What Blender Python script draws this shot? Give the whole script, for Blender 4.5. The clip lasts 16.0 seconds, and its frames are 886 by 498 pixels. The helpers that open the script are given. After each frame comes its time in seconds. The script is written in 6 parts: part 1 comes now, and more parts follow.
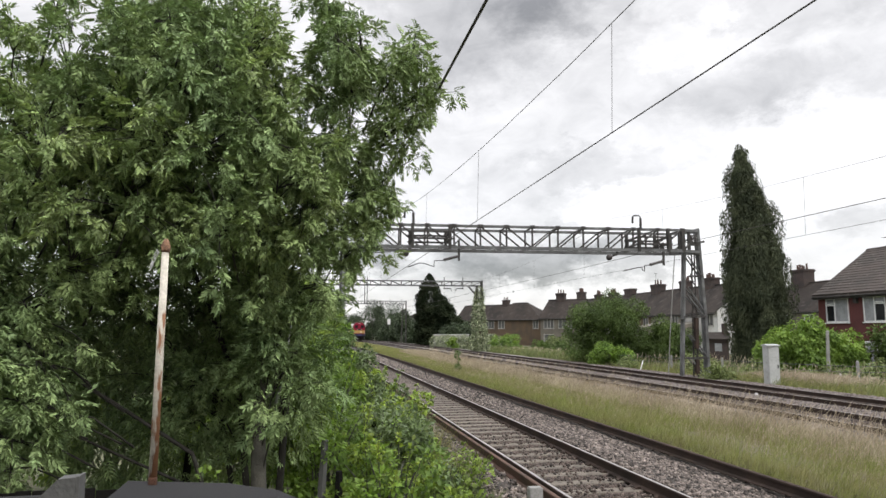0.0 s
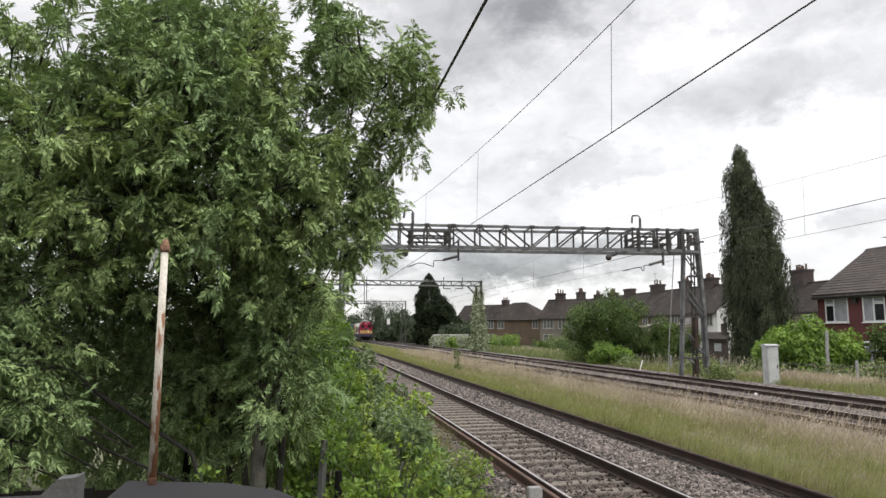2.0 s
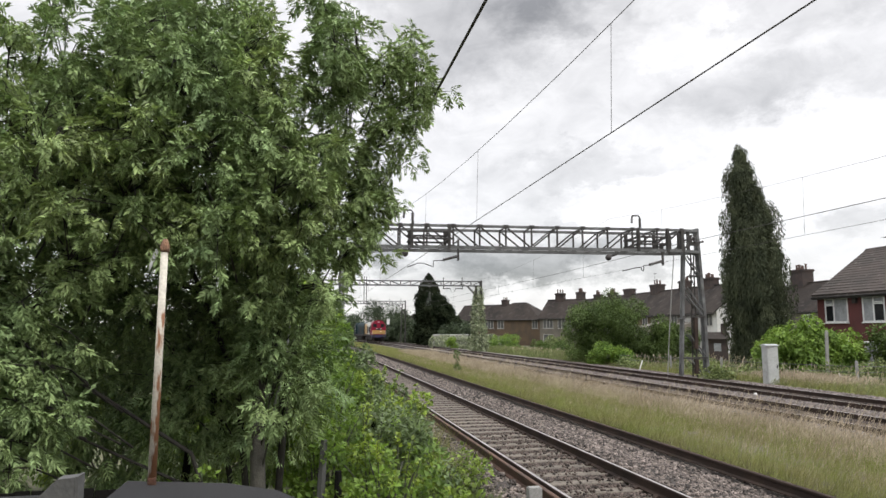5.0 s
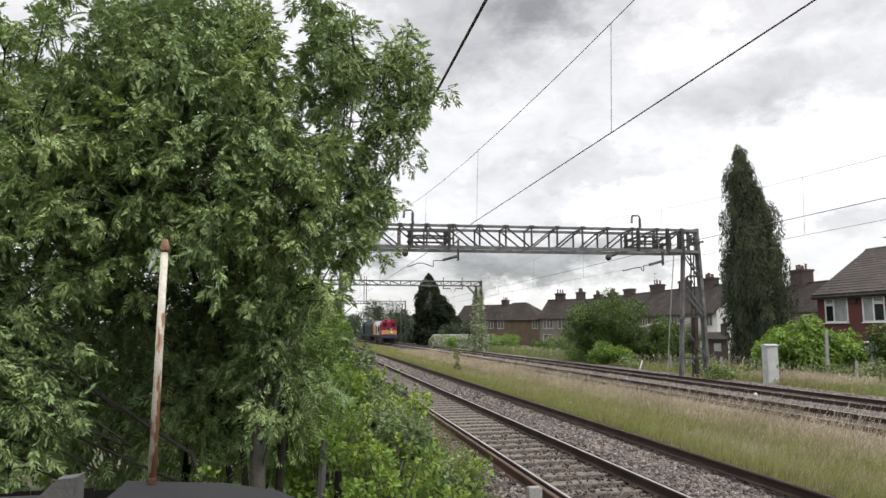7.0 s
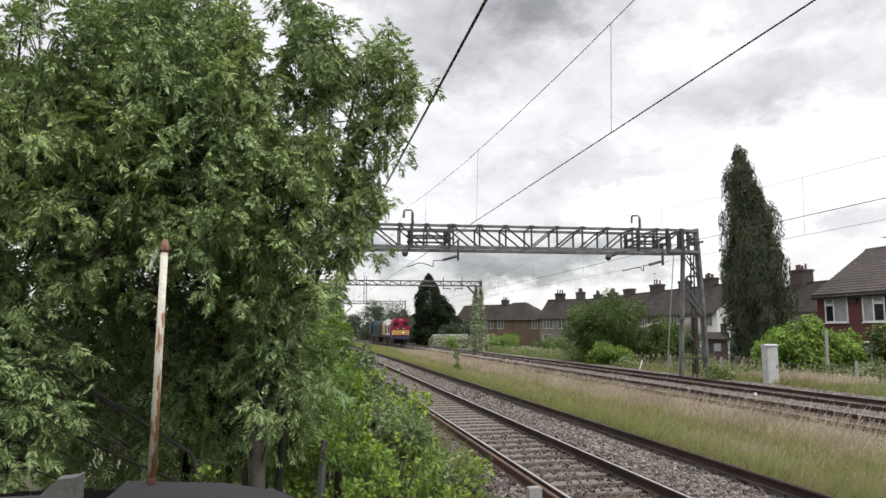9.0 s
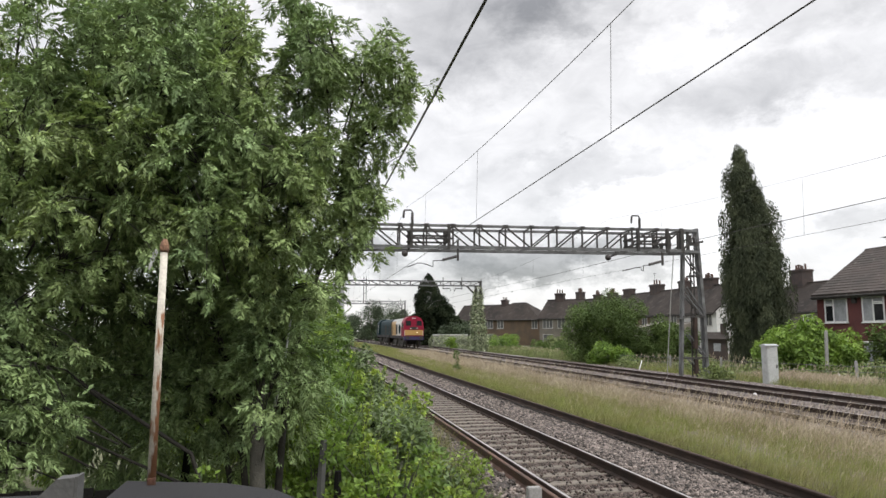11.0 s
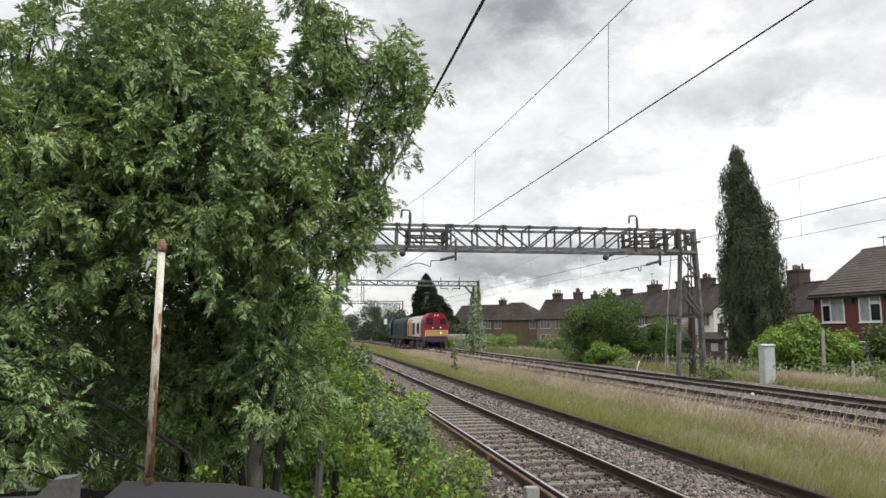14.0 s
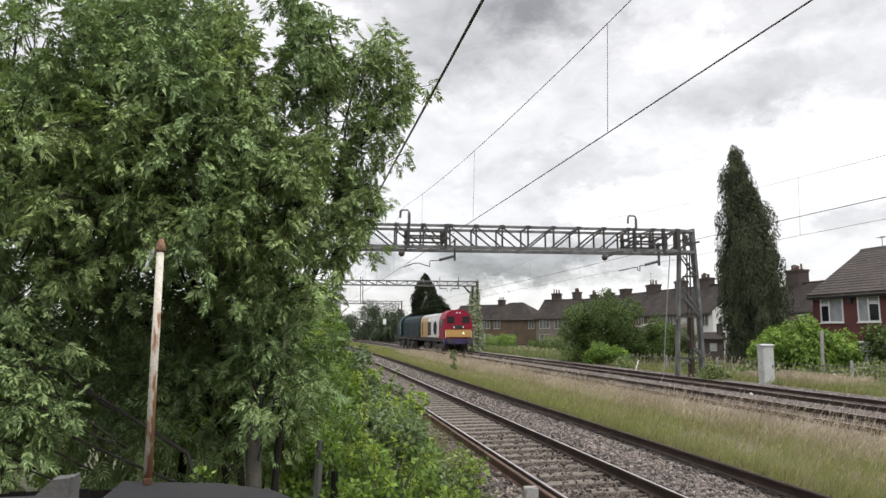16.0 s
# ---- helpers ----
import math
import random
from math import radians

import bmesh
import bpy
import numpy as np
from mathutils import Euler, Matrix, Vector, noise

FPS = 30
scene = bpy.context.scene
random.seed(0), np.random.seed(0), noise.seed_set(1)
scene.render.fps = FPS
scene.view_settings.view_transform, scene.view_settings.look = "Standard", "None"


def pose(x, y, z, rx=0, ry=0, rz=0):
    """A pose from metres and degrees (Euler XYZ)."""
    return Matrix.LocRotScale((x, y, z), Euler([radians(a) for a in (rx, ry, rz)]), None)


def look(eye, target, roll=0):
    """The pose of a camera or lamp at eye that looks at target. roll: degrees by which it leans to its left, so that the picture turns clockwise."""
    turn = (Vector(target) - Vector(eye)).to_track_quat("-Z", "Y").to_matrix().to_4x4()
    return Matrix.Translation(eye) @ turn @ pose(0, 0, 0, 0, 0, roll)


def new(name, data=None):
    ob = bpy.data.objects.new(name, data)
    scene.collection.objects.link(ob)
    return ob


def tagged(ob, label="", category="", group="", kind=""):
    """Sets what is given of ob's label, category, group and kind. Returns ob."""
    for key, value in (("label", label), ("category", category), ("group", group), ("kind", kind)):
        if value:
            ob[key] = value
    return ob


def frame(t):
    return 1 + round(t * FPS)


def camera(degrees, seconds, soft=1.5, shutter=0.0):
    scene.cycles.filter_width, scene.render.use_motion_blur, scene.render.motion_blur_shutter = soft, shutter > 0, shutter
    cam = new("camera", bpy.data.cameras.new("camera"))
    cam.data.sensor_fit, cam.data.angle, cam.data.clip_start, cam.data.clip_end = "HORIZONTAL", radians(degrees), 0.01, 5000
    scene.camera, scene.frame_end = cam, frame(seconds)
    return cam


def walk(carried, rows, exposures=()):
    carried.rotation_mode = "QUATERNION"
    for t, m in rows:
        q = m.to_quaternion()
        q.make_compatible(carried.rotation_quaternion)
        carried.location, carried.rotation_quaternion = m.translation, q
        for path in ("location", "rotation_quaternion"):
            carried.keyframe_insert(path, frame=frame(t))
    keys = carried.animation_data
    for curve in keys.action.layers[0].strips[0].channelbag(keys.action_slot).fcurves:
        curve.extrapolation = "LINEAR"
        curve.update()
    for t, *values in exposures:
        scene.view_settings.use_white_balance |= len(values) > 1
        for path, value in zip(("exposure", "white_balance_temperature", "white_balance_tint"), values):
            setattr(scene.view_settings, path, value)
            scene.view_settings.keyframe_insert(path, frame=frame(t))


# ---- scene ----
cam = camera(66.3, 16.0)
YAW, PITCH = 11.18, 6.89


def aim(dx, dy=0.0):
    """The camera's pose, turned dx degrees to the right and dy degrees up of its first aim."""
    return pose(0, 0, 2.26, 90 + PITCH + dy, 0, -YAW - dx)


walk(cam, [(0, aim(0)), (1.4, aim(0.01)), (2.2, aim(0.05)), (9.2, aim(0.07)), (10.3, aim(0.08)), (11.5, aim(0.11)), (12.0, aim(0.15)), (12.5, aim(0.18)), (13.0, aim(0.23)),
           (13.5, aim(0.25)), (14.0, aim(0.28)), (14.5, aim(0.29)), (15.0, aim(0.31)), (15.5, aim(0.34)), (16.0, aim(0.36))])

# ---- light: a bright overcast sky with grey cloud bases, and a weak wide sun ----
SUN_EL, SUN_AZ = radians(52), radians(150)


def overcast():
    w = bpy.data.worlds.new("overcast_sky")
    scene.world = w
    w.use_nodes = True
    nt = w.node_tree
    nt.nodes.clear()
    N, L = nt.nodes.new, nt.links.new
    out, bg = N("ShaderNodeOutputWorld"), N("ShaderNodeBackground")
    L(bg.outputs[0], out.inputs[0])
    sky = N("ShaderNodeTexSky")
    sky.sky_type, sky.sun_disc, sky.sun_elevation, sky.sun_rotation = "NISHITA", False, SUN_EL, SUN_AZ
    tc, sep = N("ShaderNodeTexCoord"), N("ShaderNodeSeparateXYZ")
    L(tc.outputs["Generated"], sep.inputs[0])

    def op(kind, a, b=0.0):
        m = N("ShaderNodeMath")
        m.operation = kind
        for k, v in enumerate((a, b)):
            if isinstance(v, (int, float)):
                m.inputs[k].default_value = v
            else:
                L(v, m.inputs[k])
        return m.outputs[0]

    def smooth(v, lo, hi, to):
        r = N("ShaderNodeMapRange")
        r.interpolation_type = "SMOOTHSTEP"
        r.inputs["From Min"].default_value, r.inputs["From Max"].default_value = lo, hi
        r.inputs["To Min"].default_value, r.inputs["To Max"].default_value = to
        L(v, r.inputs["Value"])
        return r.outputs[0]

    def puff(scale, flat, detail, rough, off, twist=0.0):
        mp, n = N("ShaderNodeMapping"), N("ShaderNodeTexNoise")
        mp.inputs["Location"].default_value, mp.inputs["Scale"].default_value = off, (scale, scale, scale * flat)
        L(tc.outputs["Generated"], mp.inputs[0])
        L(mp.outputs[0], n.inputs["Vector"])
        n.inputs["Scale"].default_value, n.inputs["Detail"].default_value, n.inputs["Roughness"].default_value = 1.0, detail, rough
        n.inputs["Distortion"].default_value = twist
        return n
    # bearing from +y and height of the looked-at point, in degrees, frayed so that no cloud has a smooth rim
    fray = N("ShaderNodeSeparateXYZ")
    L(puff(9.0, 1.7, 7.0, 0.68, (0.3, 1.7, 0.9)).outputs["Color"], fray.inputs[0])
    az = op("ADD", op("MULTIPLY", op("ARCTAN2", sep.outputs[0], sep.outputs[1]), 57.296), op("MULTIPLY", op("SUBTRACT", fray.outputs[0], 0.5), 15.0))
    el = op("ADD", op("MULTIPLY", op("ARCSINE", sep.outputs[2]), 57.296), op("MULTIPLY", op("SUBTRACT", fray.outputs[1], 0.5), 8.0))
    soft = op("SUBTRACT", puff(4.5, 1.9, 7.0, 0.55, (2.2, 0.4, 5.1), 0.4).outputs["Fac"], 0.5)
    fine = op("SUBTRACT", puff(15.0, 1.7, 6.0, 0.6, (4.0, 3.1, 0.2), 0.6).outputs["Fac"], 0.5)
    v = op("ADD", op("ADD", op("MULTIPLY", soft, 0.68), op("MULTIPLY", fine, 0.42)), 0.90)
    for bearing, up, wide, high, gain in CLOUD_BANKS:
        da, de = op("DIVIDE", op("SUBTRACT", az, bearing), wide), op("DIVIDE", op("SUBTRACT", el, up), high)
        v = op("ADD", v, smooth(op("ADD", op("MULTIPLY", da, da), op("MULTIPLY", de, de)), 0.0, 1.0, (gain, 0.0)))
    v = op("MINIMUM", op("MAXIMUM", v, 0.30), 1.06)
    com = N("ShaderNodeCombineColor")
    for k, tint in enumerate((1.012, 0.996, 0.998)):
        L(op("MULTIPLY", v, tint), com.inputs[k])
    mx = N("ShaderNodeMix")
    mx.data_type = "RGBA"
    mx.inputs["Factor"].default_value = 0.02
    L(com.outputs[0], mx.inputs["A"])
    L(sky.outputs[0], mx.inputs["B"])
    L(mx.outputs["Result"], bg.inputs[0])
    # an overcast sky is brighter overhead than low down
    L(op("ADD", op("MULTIPLY", op("MAXIMUM", op("SUBTRACT", sep.outputs[2], 0.43), 0.0), 3.4), 1.0), bg.inputs[1])


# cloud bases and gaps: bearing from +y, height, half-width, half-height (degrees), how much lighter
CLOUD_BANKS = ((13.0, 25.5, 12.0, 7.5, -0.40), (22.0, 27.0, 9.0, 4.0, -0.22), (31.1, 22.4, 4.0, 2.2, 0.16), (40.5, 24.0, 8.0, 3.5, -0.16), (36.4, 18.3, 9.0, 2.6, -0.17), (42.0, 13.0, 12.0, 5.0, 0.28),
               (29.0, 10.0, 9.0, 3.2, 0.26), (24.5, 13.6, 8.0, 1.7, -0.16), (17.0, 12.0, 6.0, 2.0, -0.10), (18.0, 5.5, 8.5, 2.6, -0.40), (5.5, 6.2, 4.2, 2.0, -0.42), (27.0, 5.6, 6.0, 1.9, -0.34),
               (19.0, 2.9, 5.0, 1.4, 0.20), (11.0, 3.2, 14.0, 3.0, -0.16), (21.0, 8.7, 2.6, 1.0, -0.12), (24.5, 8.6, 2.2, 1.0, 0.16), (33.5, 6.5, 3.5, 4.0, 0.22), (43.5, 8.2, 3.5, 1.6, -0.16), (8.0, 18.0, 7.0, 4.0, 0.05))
overcast()
sun = new("sun", bpy.data.lights.new("sun", "SUN"))
sun.data.energy, sun.data.angle, sun.data.color = 1.5, radians(20), (1.0, 0.96, 0.9)
sun.matrix_world = look((0, 0, 0), (-math.cos(SUN_EL) * math.sin(SUN_AZ), -math.cos(SUN_EL) * math.cos(SUN_AZ), -math.sin(SUN_EL)))


# ---- materials ----
def material(name, color, color2=None, rough=0.8, metal=0.0, scale=4.0, fine=40.0, bump=0.0, bump_scale=None, spots=None, coat=0.0,
             per_object=0.0, per_island=0.0, translucent=0.0, spec=0.5, low_rust=0.0):
    """A procedural surface: two colours mixed by coarse noise, varied by fine noise, with optional relief and stains."""
    m = bpy.data.materials.new(name)
    m.use_nodes = True
    nt = m.node_tree
    N, L = nt.nodes.new, nt.links.new
    b = nt.nodes["Principled BSDF"]
    b.inputs["Roughness"].default_value, b.inputs["Metallic"].default_value = rough, metal
    b.inputs["Specular IOR Level"].default_value = spec
    b.inputs["Coat Weight"].default_value = coat
    tc = N("ShaderNodeTexCoord")

    def noise_at(s, d=4.0):
        n = N("ShaderNodeTexNoise")
        n.inputs["Scale"].default_value, n.inputs["Detail"].default_value = s, d
        L(tc.outputs["Object"], n.inputs["Vector"])
        return n.outputs["Fac"]

    def mix(fac, a, c, blend="MIX"):
        x = N("ShaderNodeMix")
        x.data_type, x.blend_type = "RGBA", blend
        for sock, v in ((x.inputs["Factor"], fac), (x.inputs["A"], a), (x.inputs["B"], c)):
            if isinstance(v, (int, float)):
                sock.default_value = v
            elif isinstance(v, tuple):
                sock.default_value = (*v, 1)
            else:
                L(v, sock)
        return x.outputs["Result"]

    def ramp(fac, lo, hi):
        r = N("ShaderNodeMapRange")
        r.inputs["From Min"].default_value, r.inputs["From Max"].default_value = lo, hi
        L(fac, r.inputs["Value"])
        return r.outputs[0]
    c2 = color2 or tuple(v * 0.7 for v in color)
    col = mix(ramp(noise_at(scale), 0.35, 0.65), color, c2)
    col = mix(0.35, col, mix(ramp(noise_at(fine, 6.0), 0.3, 0.7), (0.45, 0.45, 0.45), (1.25, 1.25, 1.25)), "MULTIPLY")
    if spots:
        col = mix(ramp(noise_at(spots[1], 5.0), spots[2], spots[2] + 0.12), col, spots[0])
    if low_rust:
        # rust that has crept up from the foot, in streaks
        sp = N("ShaderNodeSeparateXYZ")
        L(tc.outputs["Object"], sp.inputs[0])
        g = N("ShaderNodeMapRange")
        g.inputs["From Min"].default_value, g.inputs["From Max"].default_value, g.inputs["To Min"].default_value, g.inputs["To Max"].default_value = 0.0, low_rust, 0.20, -0.08
        L(sp.outputs[2], g.inputs["Value"])
        sx = N("ShaderNodeMapRange")
        sx.inputs["From Min"].default_value, sx.inputs["From Max"].default_value, sx.inputs["To Min"].default_value, sx.inputs["To Max"].default_value = -0.03, 0.03, -0.10, 0.12
        L(sp.outputs[0], sx.inputs["Value"])
        mp = N("ShaderNodeMapping")
        mp.inputs["Scale"].default_value = (30, 30, 6)
        L(tc.outputs["Object"], mp.inputs[0])
        ns = N("ShaderNodeTexNoise")
        ns.inputs["Scale"].default_value, ns.inputs["Detail"].default_value = 1.0, 6.0
        L(mp.outputs[0], ns.inputs["Vector"])
        ad, ad2 = N("ShaderNodeMath"), N("ShaderNodeMath")
        L(ns.outputs["Fac"], ad.inputs[0])
        L(g.outputs[0], ad.inputs[1])
        L(ad.outputs[0], ad2.inputs[0])
        L(sx.outputs[0], ad2.inputs[1])
        col = mix(ramp(ad2.outputs[0], 0.58, 0.66), col, (0.27, 0.125, 0.06))
    rnd = None
    if per_object:
        rnd, amount = N("ShaderNodeObjectInfo").outputs["Random"], per_object
    if per_island:
        rnd, amount = N("ShaderNodeNewGeometry").outputs["Random Per Island"], per_island
    if rnd:
        h = N("ShaderNodeHueSaturation")
        r1 = N("ShaderNodeMapRange")
        r1.inputs["To Min"].default_value, r1.inputs["To Max"].default_value = 1 - amount, 1 + amount
        L(rnd, r1.inputs["Value"])
        L(r1.outputs[0], h.inputs["Value"])
        L(col, h.inputs["Color"])
        col = h.outputs[0]
    L(col, b.inputs["Base Color"])
    if bump:
        bp = N("ShaderNodeBump")
        bp.inputs["Strength"].default_value, bp.inputs["Distance"].default_value = min(1.0, bump), 0.02
        L(noise_at(bump_scale or fine, 6.0), bp.inputs["Height"])
        L(bp.outputs[0], b.inputs["Normal"])
    if translucent:
        t, mxs = N("ShaderNodeBsdfTranslucent"), N("ShaderNodeMixShader")
        L(mix(1.0, col, (1.38, 1.40, 0.95), "MULTIPLY"), t.inputs["Color"])
        mxs.inputs[0].default_value = translucent
        L(b.outputs[0], mxs.inputs[1])
        L(t.outputs[0], mxs.inputs[2])
        L(mxs.outputs[0], nt.nodes["Material Output"].inputs[0])
    return m


M = dict(
    bank=material("grassy_bank", (0.095, 0.088, 0.048), (0.125, 0.105, 0.070), scale=0.6, fine=14, bump=0.6),
    soil=material("soil", (0.13, 0.11, 0.08), (0.09, 0.10, 0.05), scale=0.6, fine=14, bump=0.5),
    verge=material("verge", (0.078, 0.092, 0.035), (0.113, 0.106, 0.053), scale=0.5, fine=12, bump=0.6),
    ballast=material("ballast", (0.052, 0.043, 0.037), (0.034, 0.028, 0.025), rough=0.9, scale=1.1, fine=34, bump=1.0, bump_scale=26,
                     spots=((0.11, 0.10, 0.095), 30.0, 0.56)),
    far_ballast=material("pale_ballast", (0.19, 0.168, 0.156), (0.125, 0.108, 0.1), rough=0.9, scale=1.1, fine=30, bump=1.0, bump_scale=24, spots=((0.06, 0.05, 0.047), 16.0, 0.53)),
    far_stone=material("far_stone", (0.20, 0.172, 0.158), (0.115, 0.096, 0.088), rough=0.9, scale=7, fine=40, per_island=0.6),
    crib=material("oily_ballast", (0.050, 0.038, 0.033), (0.036, 0.028, 0.024), rough=0.9, scale=1.1, fine=34, bump=1.0, bump_scale=26),
    crib_stone=material("oily_stone", (0.105, 0.080, 0.068), (0.055, 0.042, 0.035), rough=0.9, scale=9, fine=60, per_island=0.75),
    stone=material("ballast_stone", (0.205, 0.172, 0.152), (0.055, 0.045, 0.039), rough=0.9, scale=7, fine=50, per_island=0.95),
    sleeper=material("weathered_concrete", (0.172, 0.150, 0.122), (0.128, 0.110, 0.090), rough=0.9, scale=3, fine=45, bump=0.3, per_object=0.16,
                     spots=((0.062, 0.051, 0.042), 8.0, 0.54)),
    timber=material("old_timber", (0.098, 0.091, 0.081), (0.055, 0.052, 0.047), rough=0.9, scale=5, fine=50, bump=0.5, per_object=0.2),
    # near-black: stands for deep shade on the added fence, also on stakes
    shade_dark_board=material("shade_dark_board", (0.013, 0.012, 0.011), (0.009, 0.009, 0.008), rough=0.95, scale=4, fine=40, bump=0.4, per_object=0.25, spec=0.1),
    rail_rust=material("rail_rust", (0.112, 0.060, 0.040), (0.066, 0.040, 0.030), rough=0.9, scale=3, fine=60, bump=0.3),
    rail_dark=material("rail_brown", (0.060, 0.041, 0.033), (0.036, 0.027, 0.023), rough=0.9, scale=2, fine=60, bump=0.2, spec=0.2),
    rail_top=material("polished_rail", (0.6, 0.57, 0.55), (0.46, 0.44, 0.42), rough=0.32, metal=0.9, scale=2, fine=30),
    galv=material("galvanised_steel", (0.168, 0.172, 0.172), (0.086, 0.086, 0.086), rough=0.65, metal=0.25, scale=2.2, fine=30, bump=0.1),
    pale_galv=material("bright_galvanised_steel", (0.40, 0.41, 0.41), (0.27, 0.28, 0.28), rough=0.6, metal=0.15, scale=1.6, fine=30, bump=0.1),
    dark_steel=material("dark_steel", (0.037, 0.035, 0.033), (0.058, 0.053, 0.050), rough=0.8, metal=0.1, scale=3, fine=30, bump=0.1),
    wire=material("wire_metal", (0.06, 0.055, 0.05), (0.09, 0.085, 0.08), rough=0.6, metal=0.5, scale=2, fine=20),
    insulator=material("brown_insulator", (0.035, 0.030, 0.029), (0.055, 0.047, 0.044), rough=0.4, scale=8, fine=30),
    bark=material("ash_bark", (0.125, 0.118, 0.10), (0.07, 0.066, 0.055), rough=0.95, scale=6, fine=60, bump=0.8),
    twig=material("dark_twig", (0.050, 0.046, 0.038), (0.030, 0.028, 0.024), rough=0.95, scale=6, fine=60, bump=0.5),
    ash_leaf=material("ash_leaf", (0.218, 0.312, 0.140), (0.285, 0.372, 0.150), rough=0.6, scale=1.2, fine=8, per_island=0.36, translucent=0.07, spec=0.2),
    ash_lit=material("lit_ash_leaf", (0.228, 0.32, 0.118), (0.285, 0.36, 0.138), rough=0.5, scale=1.2, fine=8, per_island=0.55, translucent=0.16, spec=0.5),
    bramble=material("bramble_leaf", (0.215, 0.325, 0.066), (0.098, 0.165, 0.044), rough=0.5, scale=1.1, fine=8, per_island=0.5, translucent=0.4, spec=0.3),
    bramble_yellow=material("yellow_green_leaf", (0.29, 0.375, 0.070), (0.145, 0.22, 0.050), rough=0.5, scale=1.1, fine=8, per_island=0.5, translucent=0.4, spec=0.3),
    bramble_grey=material("grey_green_leaf", (0.165, 0.225, 0.10), (0.10, 0.145, 0.062), rough=0.45, scale=1.1, fine=8, per_island=0.5, translucent=0.3, spec=0.5),
    ivy=material("ivy_leaf", (0.045, 0.055, 0.035), (0.092, 0.106, 0.062), rough=0.9, scale=1.1, fine=7, per_island=0.22, translucent=0.1, spec=0.1),
    conifer=material("conifer_needles", (0.022, 0.032, 0.018), (0.038, 0.048, 0.025), rough=0.95, scale=0.6, fine=6, per_island=0.3, spec=0.03),
    shrub=material("shrub_leaf", (0.113, 0.167, 0.047), (0.067, 0.101, 0.034), rough=0.65, scale=0.45, fine=5, per_island=0.4, translucent=0.2, spec=0.2),
    lime=material("lime_green_leaf", (0.205, 0.305, 0.058), (0.122, 0.20, 0.042), rough=0.6, scale=0.8, fine=6, per_island=0.35, translucent=0.3, spec=0.2),
    pale_ivy=material("pale_ivy_leaf", (0.42, 0.45, 0.31), (0.11, 0.155, 0.06), rough=0.6, scale=2.6, fine=9, per_island=0.55, translucent=0.1),
    far_leaf=material("distant_leaf", (0.050, 0.078, 0.028), (0.028, 0.045, 0.019), rough=0.7, scale=0.25, fine=3, per_island=0.3),
    grass=material("green_grass", (0.212, 0.248, 0.066), (0.240, 0.226, 0.100), rough=0.65, scale=1.3, fine=5, per_island=0.3, translucent=0.25),
    weed=material("rank_weed", (0.136, 0.178, 0.060), (0.190, 0.208, 0.088), rough=0.6, scale=0.7, fine=5, per_island=0.35, translucent=0.2),
    weed_leaf=material("weed_leaf", (0.200, 0.245, 0.100), (0.145, 0.180, 0.076), rough=0.6, scale=0.9, fine=6, per_island=0.45, translucent=0.2, spec=0.2),
    stubble=material("brown_stubble", (0.150, 0.128, 0.078), (0.105, 0.100, 0.055), rough=0.8, scale=0.9, fine=6, per_island=0.4),
    straw=material("dry_grass", (0.47, 0.395, 0.31), (0.33, 0.268, 0.20), rough=0.7, scale=0.7, fine=5, per_island=0.25, translucent=0.2),
    red_brick=material("red_brick", (0.120, 0.038, 0.036), (0.092, 0.032, 0.031), rough=0.9, scale=1.0, fine=20, bump=0.3),
    brown_brick=material("brown_brick", (0.140, 0.096, 0.060), (0.098, 0.074, 0.054), rough=0.9, scale=0.8, fine=14, bump=0.3),
    buff=material("buff_render", (0.195, 0.176, 0.144), (0.148, 0.133, 0.113), rough=0.9, scale=0.7, fine=10, bump=0.1),
    white_render=material("white_render", (0.600, 0.600, 0.582), (0.492, 0.492, 0.480), rough=0.85, scale=0.6, fine=8),
    chimney=material("sooty_brick", (0.068, 0.048, 0.042), (0.044, 0.036, 0.034), rough=0.9, scale=1.4, fine=14, bump=0.3),
    pot=material("clay_pot", (0.12, 0.07, 0.055), (0.085, 0.055, 0.045), rough=0.85, scale=3, fine=20),
    slate=material("dark_roof_tile", (0.041, 0.033, 0.028), (0.022, 0.019, 0.017), rough=0.9, spec=0.2, scale=0.45, fine=5, bump=0.25, spots=((0.055, 0.046, 0.042), 1.3, 0.56)),
    tile=material("brown_roof_tile", (0.060, 0.046, 0.039), (0.042, 0.034, 0.029), rough=0.8, scale=0.8, fine=18, bump=0.3,
                  spots=((0.17, 0.16, 0.13), 3.0, 0.62)),
    white_frame=material("white_plastic", (0.80, 0.80, 0.79), (0.72, 0.72, 0.71), rough=0.4, scale=3, fine=20),
    old_frame=material("weathered_window_paint", (0.46, 0.45, 0.42), (0.34, 0.33, 0.31), rough=0.6, scale=2, fine=16),
    glass=material("window_glass", (0.085, 0.09, 0.09), (0.15, 0.15, 0.145), rough=0.12, scale=1.2, fine=3, spec=0.4),
    cab_glass=material("cab_glass", (0.012, 0.013, 0.015), (0.02, 0.02, 0.022), rough=0.2, scale=2, fine=8, spec=0.25),
    curtain=material("net_curtain", (0.34, 0.35, 0.36), (0.22, 0.23, 0.24), rough=0.5, scale=2.2, fine=12),
    concrete=material("grey_concrete", (0.324, 0.320, 0.306), (0.234, 0.230, 0.216), rough=0.9, scale=2.5, fine=40, bump=0.3,
                      spots=((0.2, 0.19, 0.16), 6.0, 0.6)),
    dark_concrete=material("dark_concrete", (0.115, 0.115, 0.112), (0.080, 0.080, 0.077), rough=0.9, scale=2.5, fine=40, bump=0.3),
